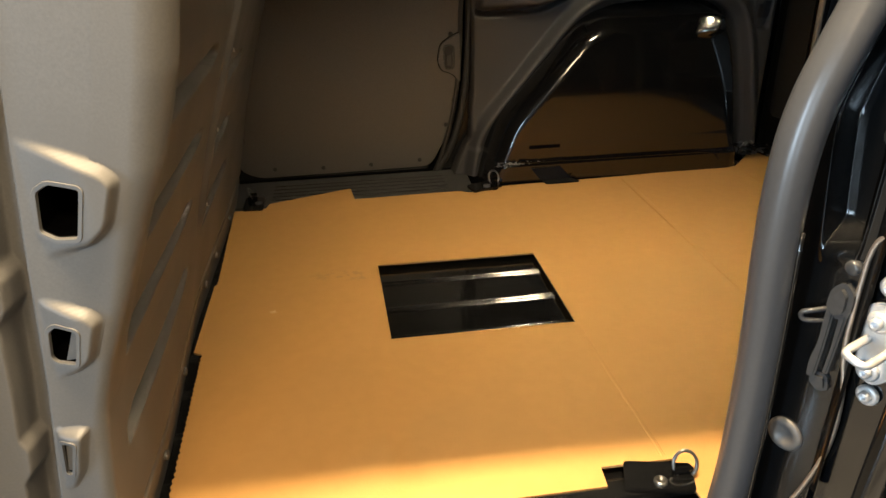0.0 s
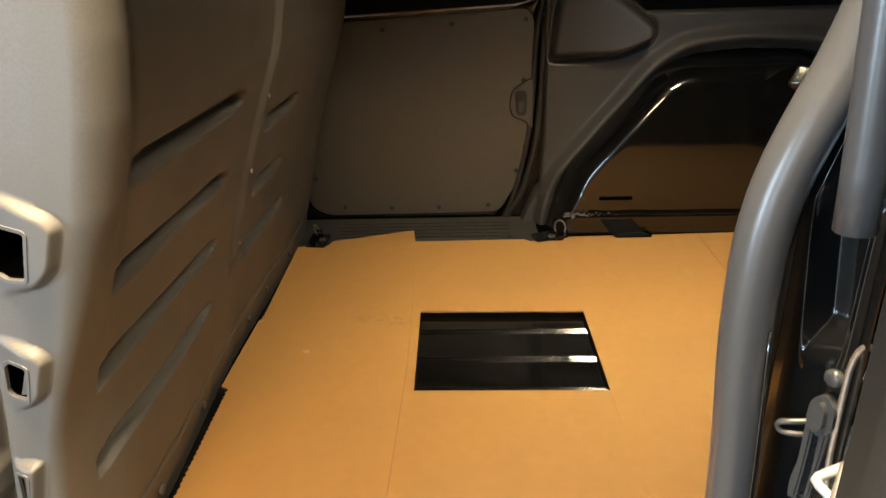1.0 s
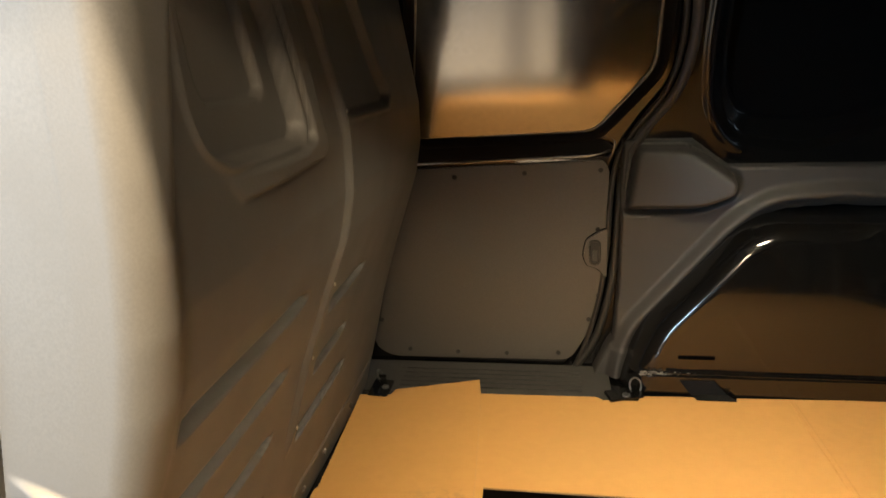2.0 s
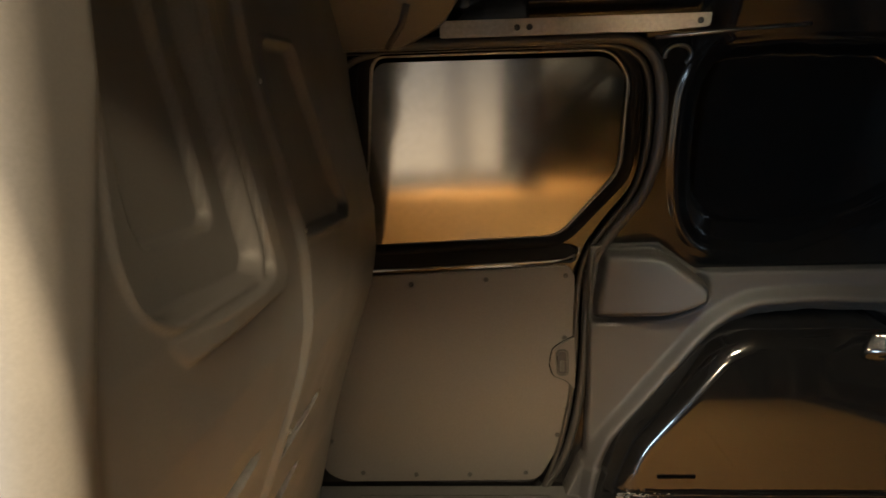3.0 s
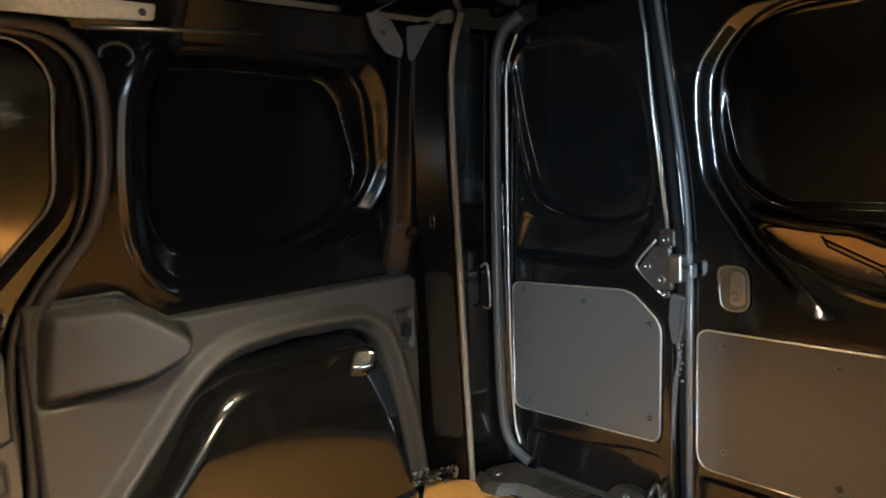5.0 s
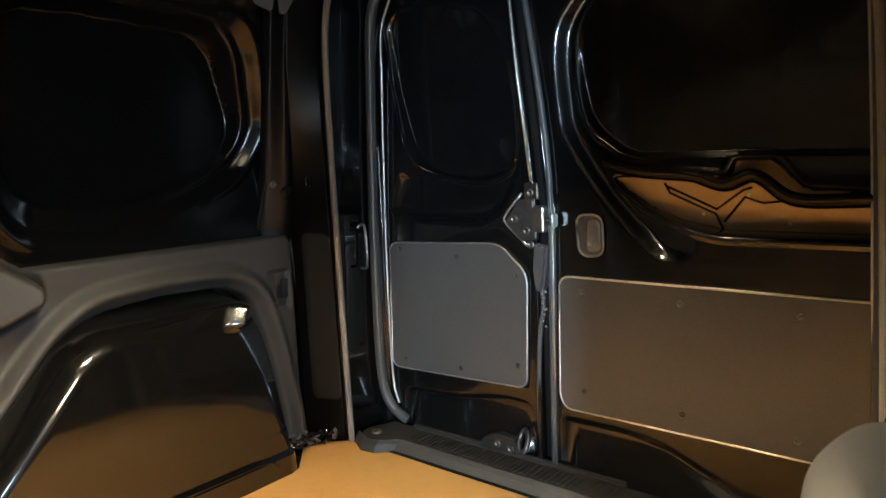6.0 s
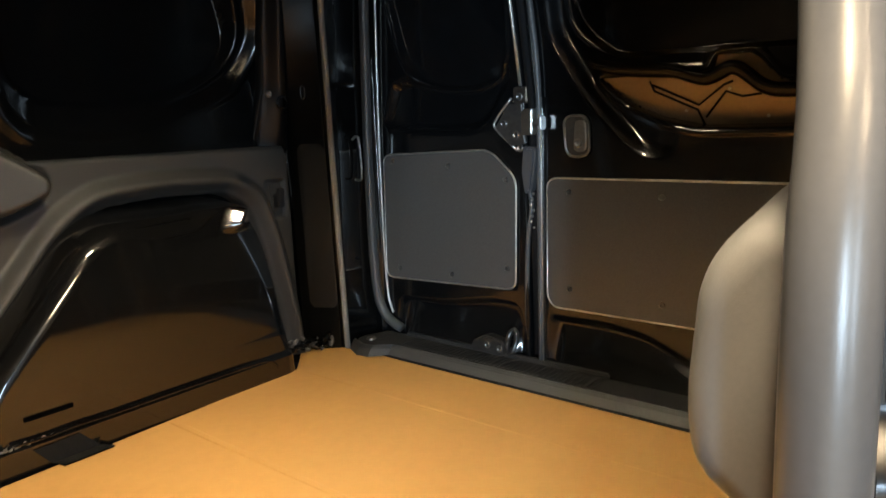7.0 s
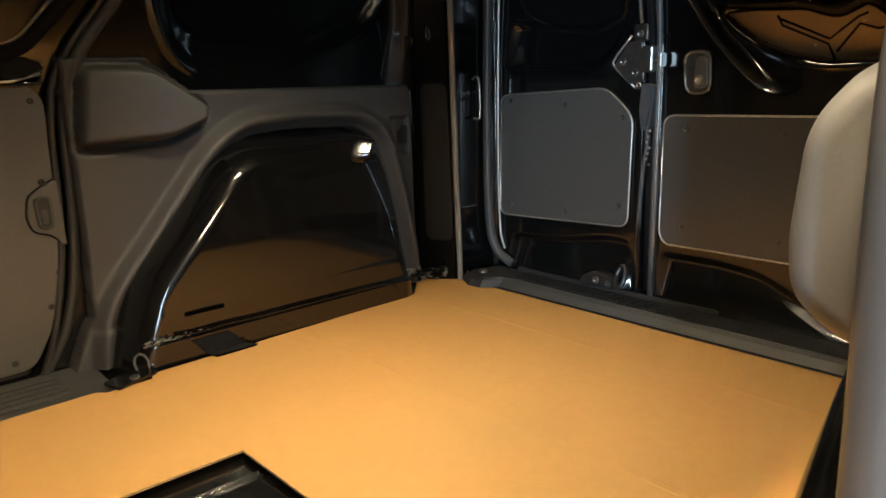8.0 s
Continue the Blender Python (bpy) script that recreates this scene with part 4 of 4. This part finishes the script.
def rear_door(name, label, y0, y1, place_x, panel, screws):
    d = thing(name, label, "rear door")

    def place(Y, Z):
        Yw = Y + np.interp(Z, LEAN_Z, LEAN_Y) * np.clip(1 - np.abs(Y - 0.897) / 0.28, 0, 1)
        return place_x(Yw, Z) - 0.012 * ease((y0 + 0.014 - Y) / 0.008) - 0.012 * ease((Y - y1 + 0.014) / 0.008), Yw, Z
    skin("door_skin", np.arange(y0, y1 + 0.0001, 0.003), np.arange(0.0, 1.2501, 0.003), place, PAINT, d, "gloss black pressed door skin", depth=(0.03, 0, 0))
    board = plate("lining", rounded(panel, 0.03), 0.005, (RX - 0.002, 0, 0), REAR, REAR_BOARD, d, "hardboard lining, coloured darker for its shade", 0.002)
    edge = rounded(panel, 0.03)
    tube("lining_edge", [(RX - 0.0055, y, z) for y, z in edge + edge[:1]], 0.0028, BRIGHT, board, "thin pale metal edge", 6)
    for y, z in screws:
        head("screw", FLAT_SCREW, (RX - 0.007, y, z), REAR, board)
    return d


S_OUT = rounded([(1.362, 0.775), (1.408, 0.65), (1.372, 0.622), (1.08, 0.612), (1.02, 0.645), (0.958, 0.745), (0.958, 0.79)], 0.03)
S_IN = rounded([(1.20, 1.192), (1.345, 1.187), (1.379, 1.155), (1.357, 0.978), (1.325, 0.84), (1.278, 0.768), (1.205, 0.742), (1.086, 0.733), (1.0, 0.757), (0.971, 0.815), (0.978, 0.927), (1.008, 1.059), (1.07, 1.150)], 0.03)
S_LOW = rounded([(1.40, -0.05), (1.37, 0.145), (1.21, 0.152), (1.12, 0.166), (1.03, 0.182), (0.945, 0.18), (0.928, 0.12), (0.928, -0.05)], 0.03)
PANEL_S = [(1.402, 0.562), (1.025, 0.576), (0.945, 0.505), (0.952, 0.213), (1.412, 0.198)]
PANEL_B = [(0.856, 0.507), (0.14, 0.507), (0.14, 0.182), (0.840, 0.184), (0.858, 0.21)]
B_OUT = rounded([(0.78, 1.19), (0.868, 1.085), (0.873, 0.98), (0.855, 0.838), (0.82, 0.78), (0.755, 0.685), (0.672, 0.595), (0.615, 0.548), (0.16, 0.545), (0.13, 0.70), (0.13, 1.19)], 0.05)
B_IN = rounded([(0.675, 1.168), (0.75, 1.148), (0.81, 1.078), (0.814, 0.975), (0.797, 0.88), (0.768, 0.835), (0.70, 0.78), (0.18, 0.77), (0.16, 0.85), (0.16, 1.168)], 0.05)
B_POCKET = rounded([(0.735, 0.738), (0.708, 0.708), (0.653, 0.667), (0.587, 0.638), (0.50, 0.617), (0.18, 0.617), (0.18, 0.70), (0.345, 0.712), (0.385, 0.758), (0.402, 0.772), (0.470, 0.773), (0.486, 0.735), (0.60, 0.742)], 0.015)
B_LOW = rounded([(0.866, -0.05), (0.864, 0.166), (0.71, 0.168), (0.60, 0.155), (0.51, 0.115), (0.43, 0.085), (0.30, 0.070), (0.30, -0.05)], 0.03)


def small_x(Y, Z):
    x = RX + 0.022 * inner(sd(Y, Z, S_OUT), 0.034) * (0.35 + 0.65 * ease((1.40 - Y) / 0.10)) * (1 - inner(sd(Y, Z, S_IN), 0.007)) + (0.036 - 0.07 * np.clip(Z - 0.74, 0, 0.45)) * inner(sd(Y, Z, S_IN), 0.007) - 0.0025 * bead(sd(Y, Z, S_IN), 0.006, 0.009)
    x = x + 0.030 * inner(sd(Y, Z, S_LOW), 0.022)
    x = x - 2.0 * np.clip(0.165 - Z, 0, 0.165) ** 2 * inner(sd(Y, Z, S_LOW), 0.05)
    return x + 0.004 * inner(sd(Y, Z, PANEL_S), 0.006)


def big_x(Y, Z):
    x = RX + 0.024 * inner(sd(Y, Z, B_OUT), 0.04) * np.maximum(ease((Y - 0.52) / 0.16), ease((Z - 0.60) / 0.15)) + (0.028 - 0.10 * np.clip(Z - 0.78, 0, 0.4)) * inner(sd(Y, Z, B_IN), 0.009) - 0.004 * bead(sd(Y, Z, B_IN), 0.008, 0.009) * ease((Z - 0.79) / 0.06) - 0.002 * bead(sd(Y, Z, B_POCKET), 0.008, 0.012) + (0.028 + 0.25 * np.clip(0.80 - Z, 0, 0.20)) * inner(sd(Y, Z, B_POCKET), 0.008)
    x = x + 0.024 * inner(sd(Y, Z, B_LOW), 0.03)
    x = x - 2.0 * np.clip(0.165 - Z, 0, 0.165) ** 2 * inner(sd(Y, Z, B_LOW), 0.05)
    return x + 0.004 * inner(sd(Y, Z, PANEL_B), 0.006)


small = rear_door("rear_door", "narrow black rear door with a grey lining and a blanked window", 0.912, 1.445, small_x, PANEL_S,
                  [(1.365, 0.545), (1.162, 0.534), (0.975, 0.500), (0.978, 0.268), (1.161, 0.232), (1.358, 0.230)])
big = rear_door("rear_door", "wide black rear door with a long grey lining and a wavy stiffening bar", 0.12, 0.882, big_x, PANEL_B,
                [(0.796, 0.475), (0.567, 0.470), (0.335, 0.468), (0.795, 0.235), (0.562, 0.227), (0.335, 0.222)])
# wavy stiffening bar and its bracket on the wide door
wave = [(RX + 0.012, 0.745, 0.768), (RX + 0.008, 0.682, 0.750), (RX + 0.004, 0.60, 0.742), (RX + 0.002, 0.545, 0.739), (RX + 0.002, 0.515, 0.726), (RX + 0.002, 0.482, 0.716),
        (RX + 0.002, 0.455, 0.729), (RX + 0.002, 0.432, 0.740), (RX + 0.002, 0.405, 0.726), (RX + 0.002, 0.373, 0.696), (RX + 0.002, 0.335, 0.686), (RX + 0.002, 0.25, 0.690), (RX + 0.004, 0.16, 0.694)]
tube("stiffening_bar", wave, 0.0165, BAR_PAINT, big, "wavy gloss black bar", 12, 0.7, 2)
sheet = skin("pocket_sheet", np.arange(0.17, 0.7501, 0.004), np.arange(0.605, 0.8101, 0.005), lambda Y, Z: (RX + 0.018 + 0.25 * np.clip(0.80 - Z, 0, 0.20), Y, Z), POCKET, big, "bare brownish sheet in the pressed pocket",
     cut=lambda x, y, z: sd(y, z, B_POCKET) > -0.004)


def on_pocket(y, z):
    return RX + 0.0175 + 0.25 * (0.80 - z), y, z


for pts in (((0.618, 0.722), (0.608, 0.700), (0.515, 0.656), (0.498, 0.615)), ((0.612, 0.714), (0.512, 0.666), (0.458, 0.706), (0.440, 0.712)), ((0.498, 0.640), (0.455, 0.692), (0.422, 0.680), (0.385, 0.684))):
    tube("pressed_line", [on_pocket(y, z) for y, z in pts], 0.0028, PAINT, sheet, "", 6)
for y, z in ((0.447, 0.697), (0.373, 0.639), (0.540, 0.655)):
    head("drain_hole", RIVET, Vector(on_pocket(y, z)), REAR, sheet, "small dark hole")
tube("wire_edge", [on_pocket(y, z) for y, z in ((0.478, 0.740), (0.468, 0.768), (0.402, 0.767), (0.383, 0.752), (0.345, 0.715))], 0.0028, PAINT, sheet, "", 6)
# rotary latch on the narrow door
latch = plate("latch", rounded([(1.000, 0.632), (0.958, 0.688), (0.918, 0.690), (0.910, 0.590), (0.953, 0.585)], 0.008), 0.012, (RX - 0.004, 0, 0), REAR, GUN, small, "dark steel door latch with a zinc striker", 0.003)
tube("latch_rim", [(RX - 0.006, y, z) for y, z in ((0.94, 0.574), (1.007, 0.630), (1.008, 0.645), (0.955, 0.702))], 0.0035, BRIGHT, latch, "bright rim", 6, 1.0, 1)
box("latch_block", (RX - 0.036, 0.878, 0.612), (RX - 0.004, 0.910, 0.674), STEEL, latch, "zinc latch block", 0.004)
tube("pin", [(RX - 0.022, 0.880, 0.640), (RX - 0.022, 0.858, 0.640)], 0.0075, STEEL, latch, "striker pin", 10)
box("pin_stop", (RX - 0.036, 0.853, 0.624), (RX - 0.010, 0.863, 0.656), STEEL, latch, "", 0.003)
for y, z in ((0.972, 0.640), (0.937, 0.612), (0.925, 0.704), (0.925, 0.580)):
    head("bolt", DARK_BOLT, (RX - 0.016, y, z), REAR, latch, "bolt head")
box("latch_foot", (RX - 0.014, 0.905, 0.688), (RX + 0.002, 0.945, 0.728), DULL, latch, "", 0.003)
bm = plate_bm(rounded([(0.872, 0.582), (0.908, 0.586), (0.914, 0.52), (0.905, 0.468), (0.885, 0.474), (0.876, 0.53)], 0.010), 0.030, 0.008)
bmesh.ops.transform(bm, matrix=Matrix.Translation((RX - 0.004, 0, 0)) @ REAR, verts=bm.verts)
part("latch_cover", bm, RUBBER, latch, "grey rubber cover")
tube("cable", [(RX - 0.015, 0.898, 0.475), (RX - 0.02, 0.890, 0.43), (RX - 0.015, 0.905, 0.38), (RX - 0.005, 0.92, 0.20), (RX - 0.0, 0.918, 0.06)], 0.006, DARK_RUBBER, latch, "latch cable", 8, 1.0, 2)
for k in range(7):
    head("cable_clip", RIVET, (RX - 0.026, 0.882 + 0.004 * (k % 3), 0.470 - 0.014 * k), REAR, latch, "bright clip")
lower = plate("lower_lock", rounded([(1.096, 0.028), (1.085, 0.060), (1.040, 0.080), (0.985, 0.072), (0.982, 0.035)], 0.010), 0.03, (RX + 0.006, 0, 0), REAR, DARK_STEEL, small, "dark steel lower door lock with a shiny ring", 0.007)
lug = [Vector((RX - 0.022 + 0.011 * math.sin(a), 0.957 + 0.013 * math.cos(a), 0.078 + 0.027 * math.sin(a))) for a in np.linspace(0, 6.283, 26)]
tube("lock_ring", lug, 0.0068, DARK_STEEL, lower, "shiny steel ring", 10)
head("lock_bolt", DARK_BOLT, (RX - 0.024, 1.035, 0.055), REAR, lower)
head("lock_bolt", DARK_BOLT, (RX - 0.024, 0.995, 0.050), REAR, lower)
# lock cup on the wide door
cup = plate("lock_cup", rounded([(0.808, 0.652), (0.745, 0.652), (0.742, 0.562), (0.80, 0.560)], 0.026), 0.006, (RX - 0.001, 0, 0), REAR, GUN, big, "zinc striker cup in a slotted opening", 0.003)
plate("cup_plate", rounded([(0.778, 0.644), (0.750, 0.642), (0.747, 0.571), (0.782, 0.569)], 0.018), 0.004, (RX - 0.007, 0, 0), REAR, STEEL, cup, "zinc striker plate", 0.002)
ring = rounded([(0.810, 0.654), (0.744, 0.654), (0.741, 0.560), (0.802, 0.558)], 0.026)
tube("cup_edge", [(RX - 0.006, y, z) for y, z in ring + ring[:1]], 0.0030, STEEL, cup, "shiny pressed edge", 8)
head("cup_bolt", BOLT, (RX - 0.011, 0.768, 0.590), REAR, cup)
# seals in the gap between the doors
gap = thing("door_gap_seal", "dark rubber seal in the gap between the rear doors", "door seal")
tube("seal", [(RX - 0.004, 0.962, 1.24), (RX - 0.004, 0.920, 0.90), (RX - 0.002, 0.895, 0.68), (RX - 0.002, 0.893, 0.50), (RX + 0.0, 0.888, 0.05)], 0.0115, TAPE, gap, "", 10)
tube("flange", [(RX - 0.012, 0.986, 1.24), (RX - 0.012, 0.973, 1.164), (RX - 0.012, 0.957, 0.989), (RX - 0.012, 0.924, 0.73)], 0.0042, BRIGHT, gap, "bright flange edge", 6)
tube("lip_seal", [(RX - 0.010, 0.946, 1.24), (RX - 0.010, 0.938, 1.182), (RX - 0.010, 0.915, 1.047), (RX - 0.010, 0.886, 0.861), (RX - 0.010, 0.872, 0.70), (RX - 0.010, 0.874, 0.50), (RX - 0.010, 0.874, 0.02)], 0.0075, DARK_RUBBER, gap, "grey rubber lip", 10, 1.0, 1)
tube("flange", [(RX - 0.014, 0.865, 0.70), (RX - 0.014, 0.867, 0.50), (RX - 0.014, 0.867, 0.02)], 0.0020, BRIGHT, gap, "bright flange edge", 6)
tagged(box("rear_wall", (1.99, -0.05, -0.3), (2.02, 1.69, 1.35), PAINT, bevel=0), "black outer skin of the rear doors", "rear wall", kind="structure")

# ---- near door opening: seal, jamb and the open sliding door ----
near = thing("door_seal", "grey hollow rubber seal along the open doorway", "door seal")
tube("seal", [(0.700, 0.062, -0.055), (0.737, 0.050, 0.05), (0.746, 0.046, 0.18), (0.746, 0.046, 0.28), (0.743, 0.046, 0.37), (0.736, 0.046, 0.47), (0.736, 0.047, 0.55), (0.744, 0.049, 0.60),
              (0.760, 0.050, 0.645), (0.782, 0.056, 0.69), (0.806, 0.064, 0.76), (0.828, 0.082, 0.95), (0.842, 0.125, 1.17)], 0.0200, RUBBER, near, "", 24, 1.0, 2)
tube("flange", [(0.757, 0.030, 0.10), (0.757, 0.029, 0.28), (0.753, 0.029, 0.39), (0.748, 0.029, 0.49)], 0.0022, PAINT, near, "thin metal flange behind the seal", 8, 1.0, 1)
jamb = thing("door_jamb", "gloss black painted jamb of the open doorway", "door jamb", kind="structure")


RECESS = rounded([(0.00, 0.68), (0.03, 0.566), (0.12, 0.467), (0.40, 0.472), (0.42, 0.68)], 0.03)
SX, SY = 0.4138, -0.9104     # the way across the jamb


def on_jamb(u, z, out=0.0):
    """A point of the jamb, u across it, out towards the opening."""
    return Vector((0.776 + SX * u + SY * out, 0.056 + SY * u - SX * out, z))


def jamb_place(S, Z):
    x, y = 0.776 + 0.050 * S + np.interp(Z, [0.59, 0.645, 0.69, 0.76, 0.95, 1.2], [0, 0.018, 0.040, 0.064, 0.086, 0.10]), 0.056 - 0.110 * S
    d = sd(S, Z, RECESS)
    d = 0.024 * inner(d, 0.03) - 0.003 * bead(d, 0.006, 0.014) + 0.007 * ease((S - 0.50) / 0.04) * ease((0.52 - Z) / 0.03)
    return x + d * 0.91, y + d * 0.414, Z


skin("jamb_skin", np.linspace(-0.08, 1, 240), np.arange(-0.12, 1.2301, 0.0035), jamb_place, PAINT, jamb, depth=(0.05, 0.02, 0))
skin("outer_skin", np.linspace(0.822, 2.0, 30), np.arange(-0.45, 1.2301, 0.03), lambda U, V: (U, -0.052 - 0.02 * np.sin(V * 2.2) + 0.0 * U, V), PAINT, jamb, "gloss black outer body panel", depth=(0, 0.03, 0))
tube("jamb_edge", [on_jamb(u, z, 0.001) for u, z in ((0.075, 0.500), (0.057, 0.492), (0.056, 0.434), (0.057, 0.374), (0.067, 0.336), (0.070, 0.283), (0.066, 0.245), (0.050, 0.179), (0.028, 0.12))],
     0.0026, RAIL, jamb, "tan folded edge", 8, 1.0, 2)
JB = Matrix(((SX, 0, SY, 0), (SY, 0, -SX, 0), (0, 1, 0, 0), (0, 0, 0, 1)))    # plate x, y -> along the jamb, up; thick towards the opening
ZINC = material("matt_zinc_plate", (0.58, 0.585, 0.59), 0.42, metal=0.55, spread=0.10, grain=90, stain=(0.50, 0.50, 0.49))
ZBOLT = disc(0.0105, 0.004, 18, recess=0.5)
ZBOLT.materials.append(ZINC)
NUT = disc(0.0062, 0.009, 6, recess=0.35)
NUT.materials.append(ZINC)


CATCH = material("glossy_grey_plastic", (0.035, 0.036, 0.038), 0.2, spread=0.1, grain=200)
KNOB = disc(0.0075, 0.006, 16)
KNOB.materials.append(CATCH)


def flat(name, poly, thick, out, mat, parent, label="", bevel=0.002, r=0.008):
    return plate(name, rounded(poly, r), thick, on_jamb(0, 0, out), JB, mat, parent, label, bevel)


striker = thing("door_striker", "pale zinc door striker with a wire loop, bolted to the jamb", "striker")
flat("plate", [(0.066, 0.430), (0.080, 0.438), (0.100, 0.425), (0.104, 0.390), (0.099, 0.362), (0.086, 0.351), (0.073, 0.357), (0.064, 0.385)], 0.005, -0.004, ZINC, striker)
loop = [on_jamb(u, z, o) for u, z, o in ((0.0747, 0.398, 0.0), (0.0745, 0.398, 0.034), (0.076, 0.397, 0.040), (0.093, 0.393, 0.040), (0.0952, 0.394, 0.034), (0.0955, 0.395, 0.0))]
tube("wire_loop", loop, 0.0038, ZINC, striker, "bare wire loop", 10, 1.0, 1)
for u, z, o in ((0.080, 0.452, -0.005), (0.080, 0.418, 0.001), (0.0825, 0.367, 0.001), (0.0860, 0.339, -0.005)):
    washer = head("washer", ZBOLT, on_jamb(u, z, o), JB, striker, "round washer")
    nut = new("nut", NUT)
    nut.parent = washer
jhook = thing("jamb_catch", "dark grey plastic catch with a small loop on the door jamb", "catch")
flat("catch_head", [(0.034, 0.412), (0.035, 0.434), (0.046, 0.446), (0.057, 0.436), (0.057, 0.414), (0.046, 0.404)], 0.012, 0.0, CATCH, jhook, "", 0.005)
flat("catch_body", [(0.036, 0.414), (0.044, 0.414), (0.043, 0.375), (0.041, 0.338), (0.033, 0.334), (0.032, 0.352), (0.036, 0.375)], 0.010, 0.0, CATCH, jhook, "", 0.004)
flat("catch_rib", [(0.048, 0.414), (0.055, 0.414), (0.053, 0.375), (0.051, 0.345), (0.046, 0.345), (0.048, 0.375)], 0.008, 0.0, CATCH, jhook, "", 0.003)
flat("catch_foot", [(0.034, 0.340), (0.050, 0.342), (0.054, 0.326), (0.044, 0.320), (0.034, 0.326)], 0.006, 0.0, CATCH, jhook, "", 0.003, 0.004)
head("catch_knob", KNOB, on_jamb(0.047, 0.459), JB, jhook)
tube("catch_loop", [on_jamb(u, z, o) for u, z, o in ((0.034, 0.410, 0.002), (0.026, 0.408, 0.014), (0.018, 0.404, 0.018), (0.020, 0.396, 0.017), (0.028, 0.397, 0.012), (0.036, 0.398, 0.002))], 0.0026, CATCH, jhook, "", 8, 1.0, 1)
plug = thing("jamb_plug", "round grey rubber plug in the door jamb", "plug")
head("plug_cap", disc(0.019, 0.004, 24, recess=0.5), on_jamb(0.0235, 0.249, 0.0), JB, plug)
plug.children[0].data.materials.append(GUSSET)
head("jamb_bolt", BOLT, on_jamb(0.044, 0.576, -0.022), JB, jamb)
open_door = thing("sliding_door", "open black sliding door beside the opening, with a grey edge seal", "van door")
tube("edge_seal", [(0.678, -0.175, 0.656), (0.677, -0.175, 0.68), (0.671, -0.174, 0.78), (0.660, -0.172, 1.15)], 0.0085, RUBBER, open_door, "pale grey edge seal", 14)
skin("door_edge", np.linspace(0, 1, 30), np.arange(-0.30, 1.2001, 0.01), lambda S, Z: (0.645 + 0.075 * S + 0.003 * np.sin(S * 12.5), -0.255 + 0.09 * S, Z), PAINT, open_door, "gloss black folded door edge", depth=(0.05, 0.0, 0))
tube("door_fold", [(0.645, -0.256, -0.30), (0.643, -0.256, 0.55), (0.650, -0.25, 0.60)], 0.0025, BRIGHT, open_door, "bright folded edge", 8)
skin("door_inner", np.linspace(0.730, 1.60, 20), np.arange(-0.30, 1.2001, 0.05), lambda U, V: (U, -0.150 + 0 * U, V), PAINT, open_door, "", depth=(0, -0.08, 0))
# moulded pillar cover behind the seal
cover = thing("pillar_cover", "bulging grey plastic cover on the doorway pillar", "pillar cover")
BULGE = rounded([(0.050, 0.606), (0.098, 0.604), (0.134, 0.563), (0.141, 0.478), (0.136, 0.436), (0.100, 0.408), (0.050, 0.398)], 0.04, 10)
bm = bmesh.new()
rings = []
for a in np.linspace(0, 1.5, 12):              # a rounded end towards the opening
    rings.append([bm.verts.new((0.797 + 0.045 * (1 - math.sin(a)), y, z)) for y, z in widened(BULGE, -0.030 * (1 - math.cos(a)))])
rings = rings[::-1]
rings.append([bm.verts.new((1.00, y + (0.02 if y > 0.05 else 0), z)) for y, z in BULGE])
for a, b in zip(rings, rings[1:]):
    for n in range(len(a)):
        bm.faces.new((a[n - 1], a[n], b[n], b[n - 1]))
bm.faces.new(rings[0])
part("cover_shell", bm, PILLAR_GREY, cover, "", True)
# header rail above the opening
header = thing("door_header", "gloss black header rail above the open doorway", "header rail", kind="structure")
box("rail", (-0.30, 0.085, 1.16), (1.80, 0.130, 1.262), PAINT, header, "", 0.008)
# near sill below the opening
nsill = thing("door_step", "black plastic step edge of the open doorway", "step")
box("tread", (-0.10, 0.02, -0.09), (0.72, 0.215, -0.006), BLACK_PLASTIC, nsill, "", 0.012)
box("edge_bar", (0.40, 0.196, -0.010), (0.80, 0.222, 0.001), PAINT, nsill, "", 0.003)
skin("rocker", np.linspace(-0.4, 0.9, 20), np.linspace(0, 1, 14), lambda U, V: (U, 0.02 - 0.07 * np.sin(V * 1.57), -0.09 - 0.42 * V), PAINT, nsill, "gloss black rocker panel", depth=(0, 0.03, 0))
# closing shape below the load floor
tagged(box("van_underbody", (-0.30, 0.06, GROUND), (1.95, 1.58, -0.10), SATIN, bevel=0.02), "plain black underbody below the load floor", "underbody", kind="structure")
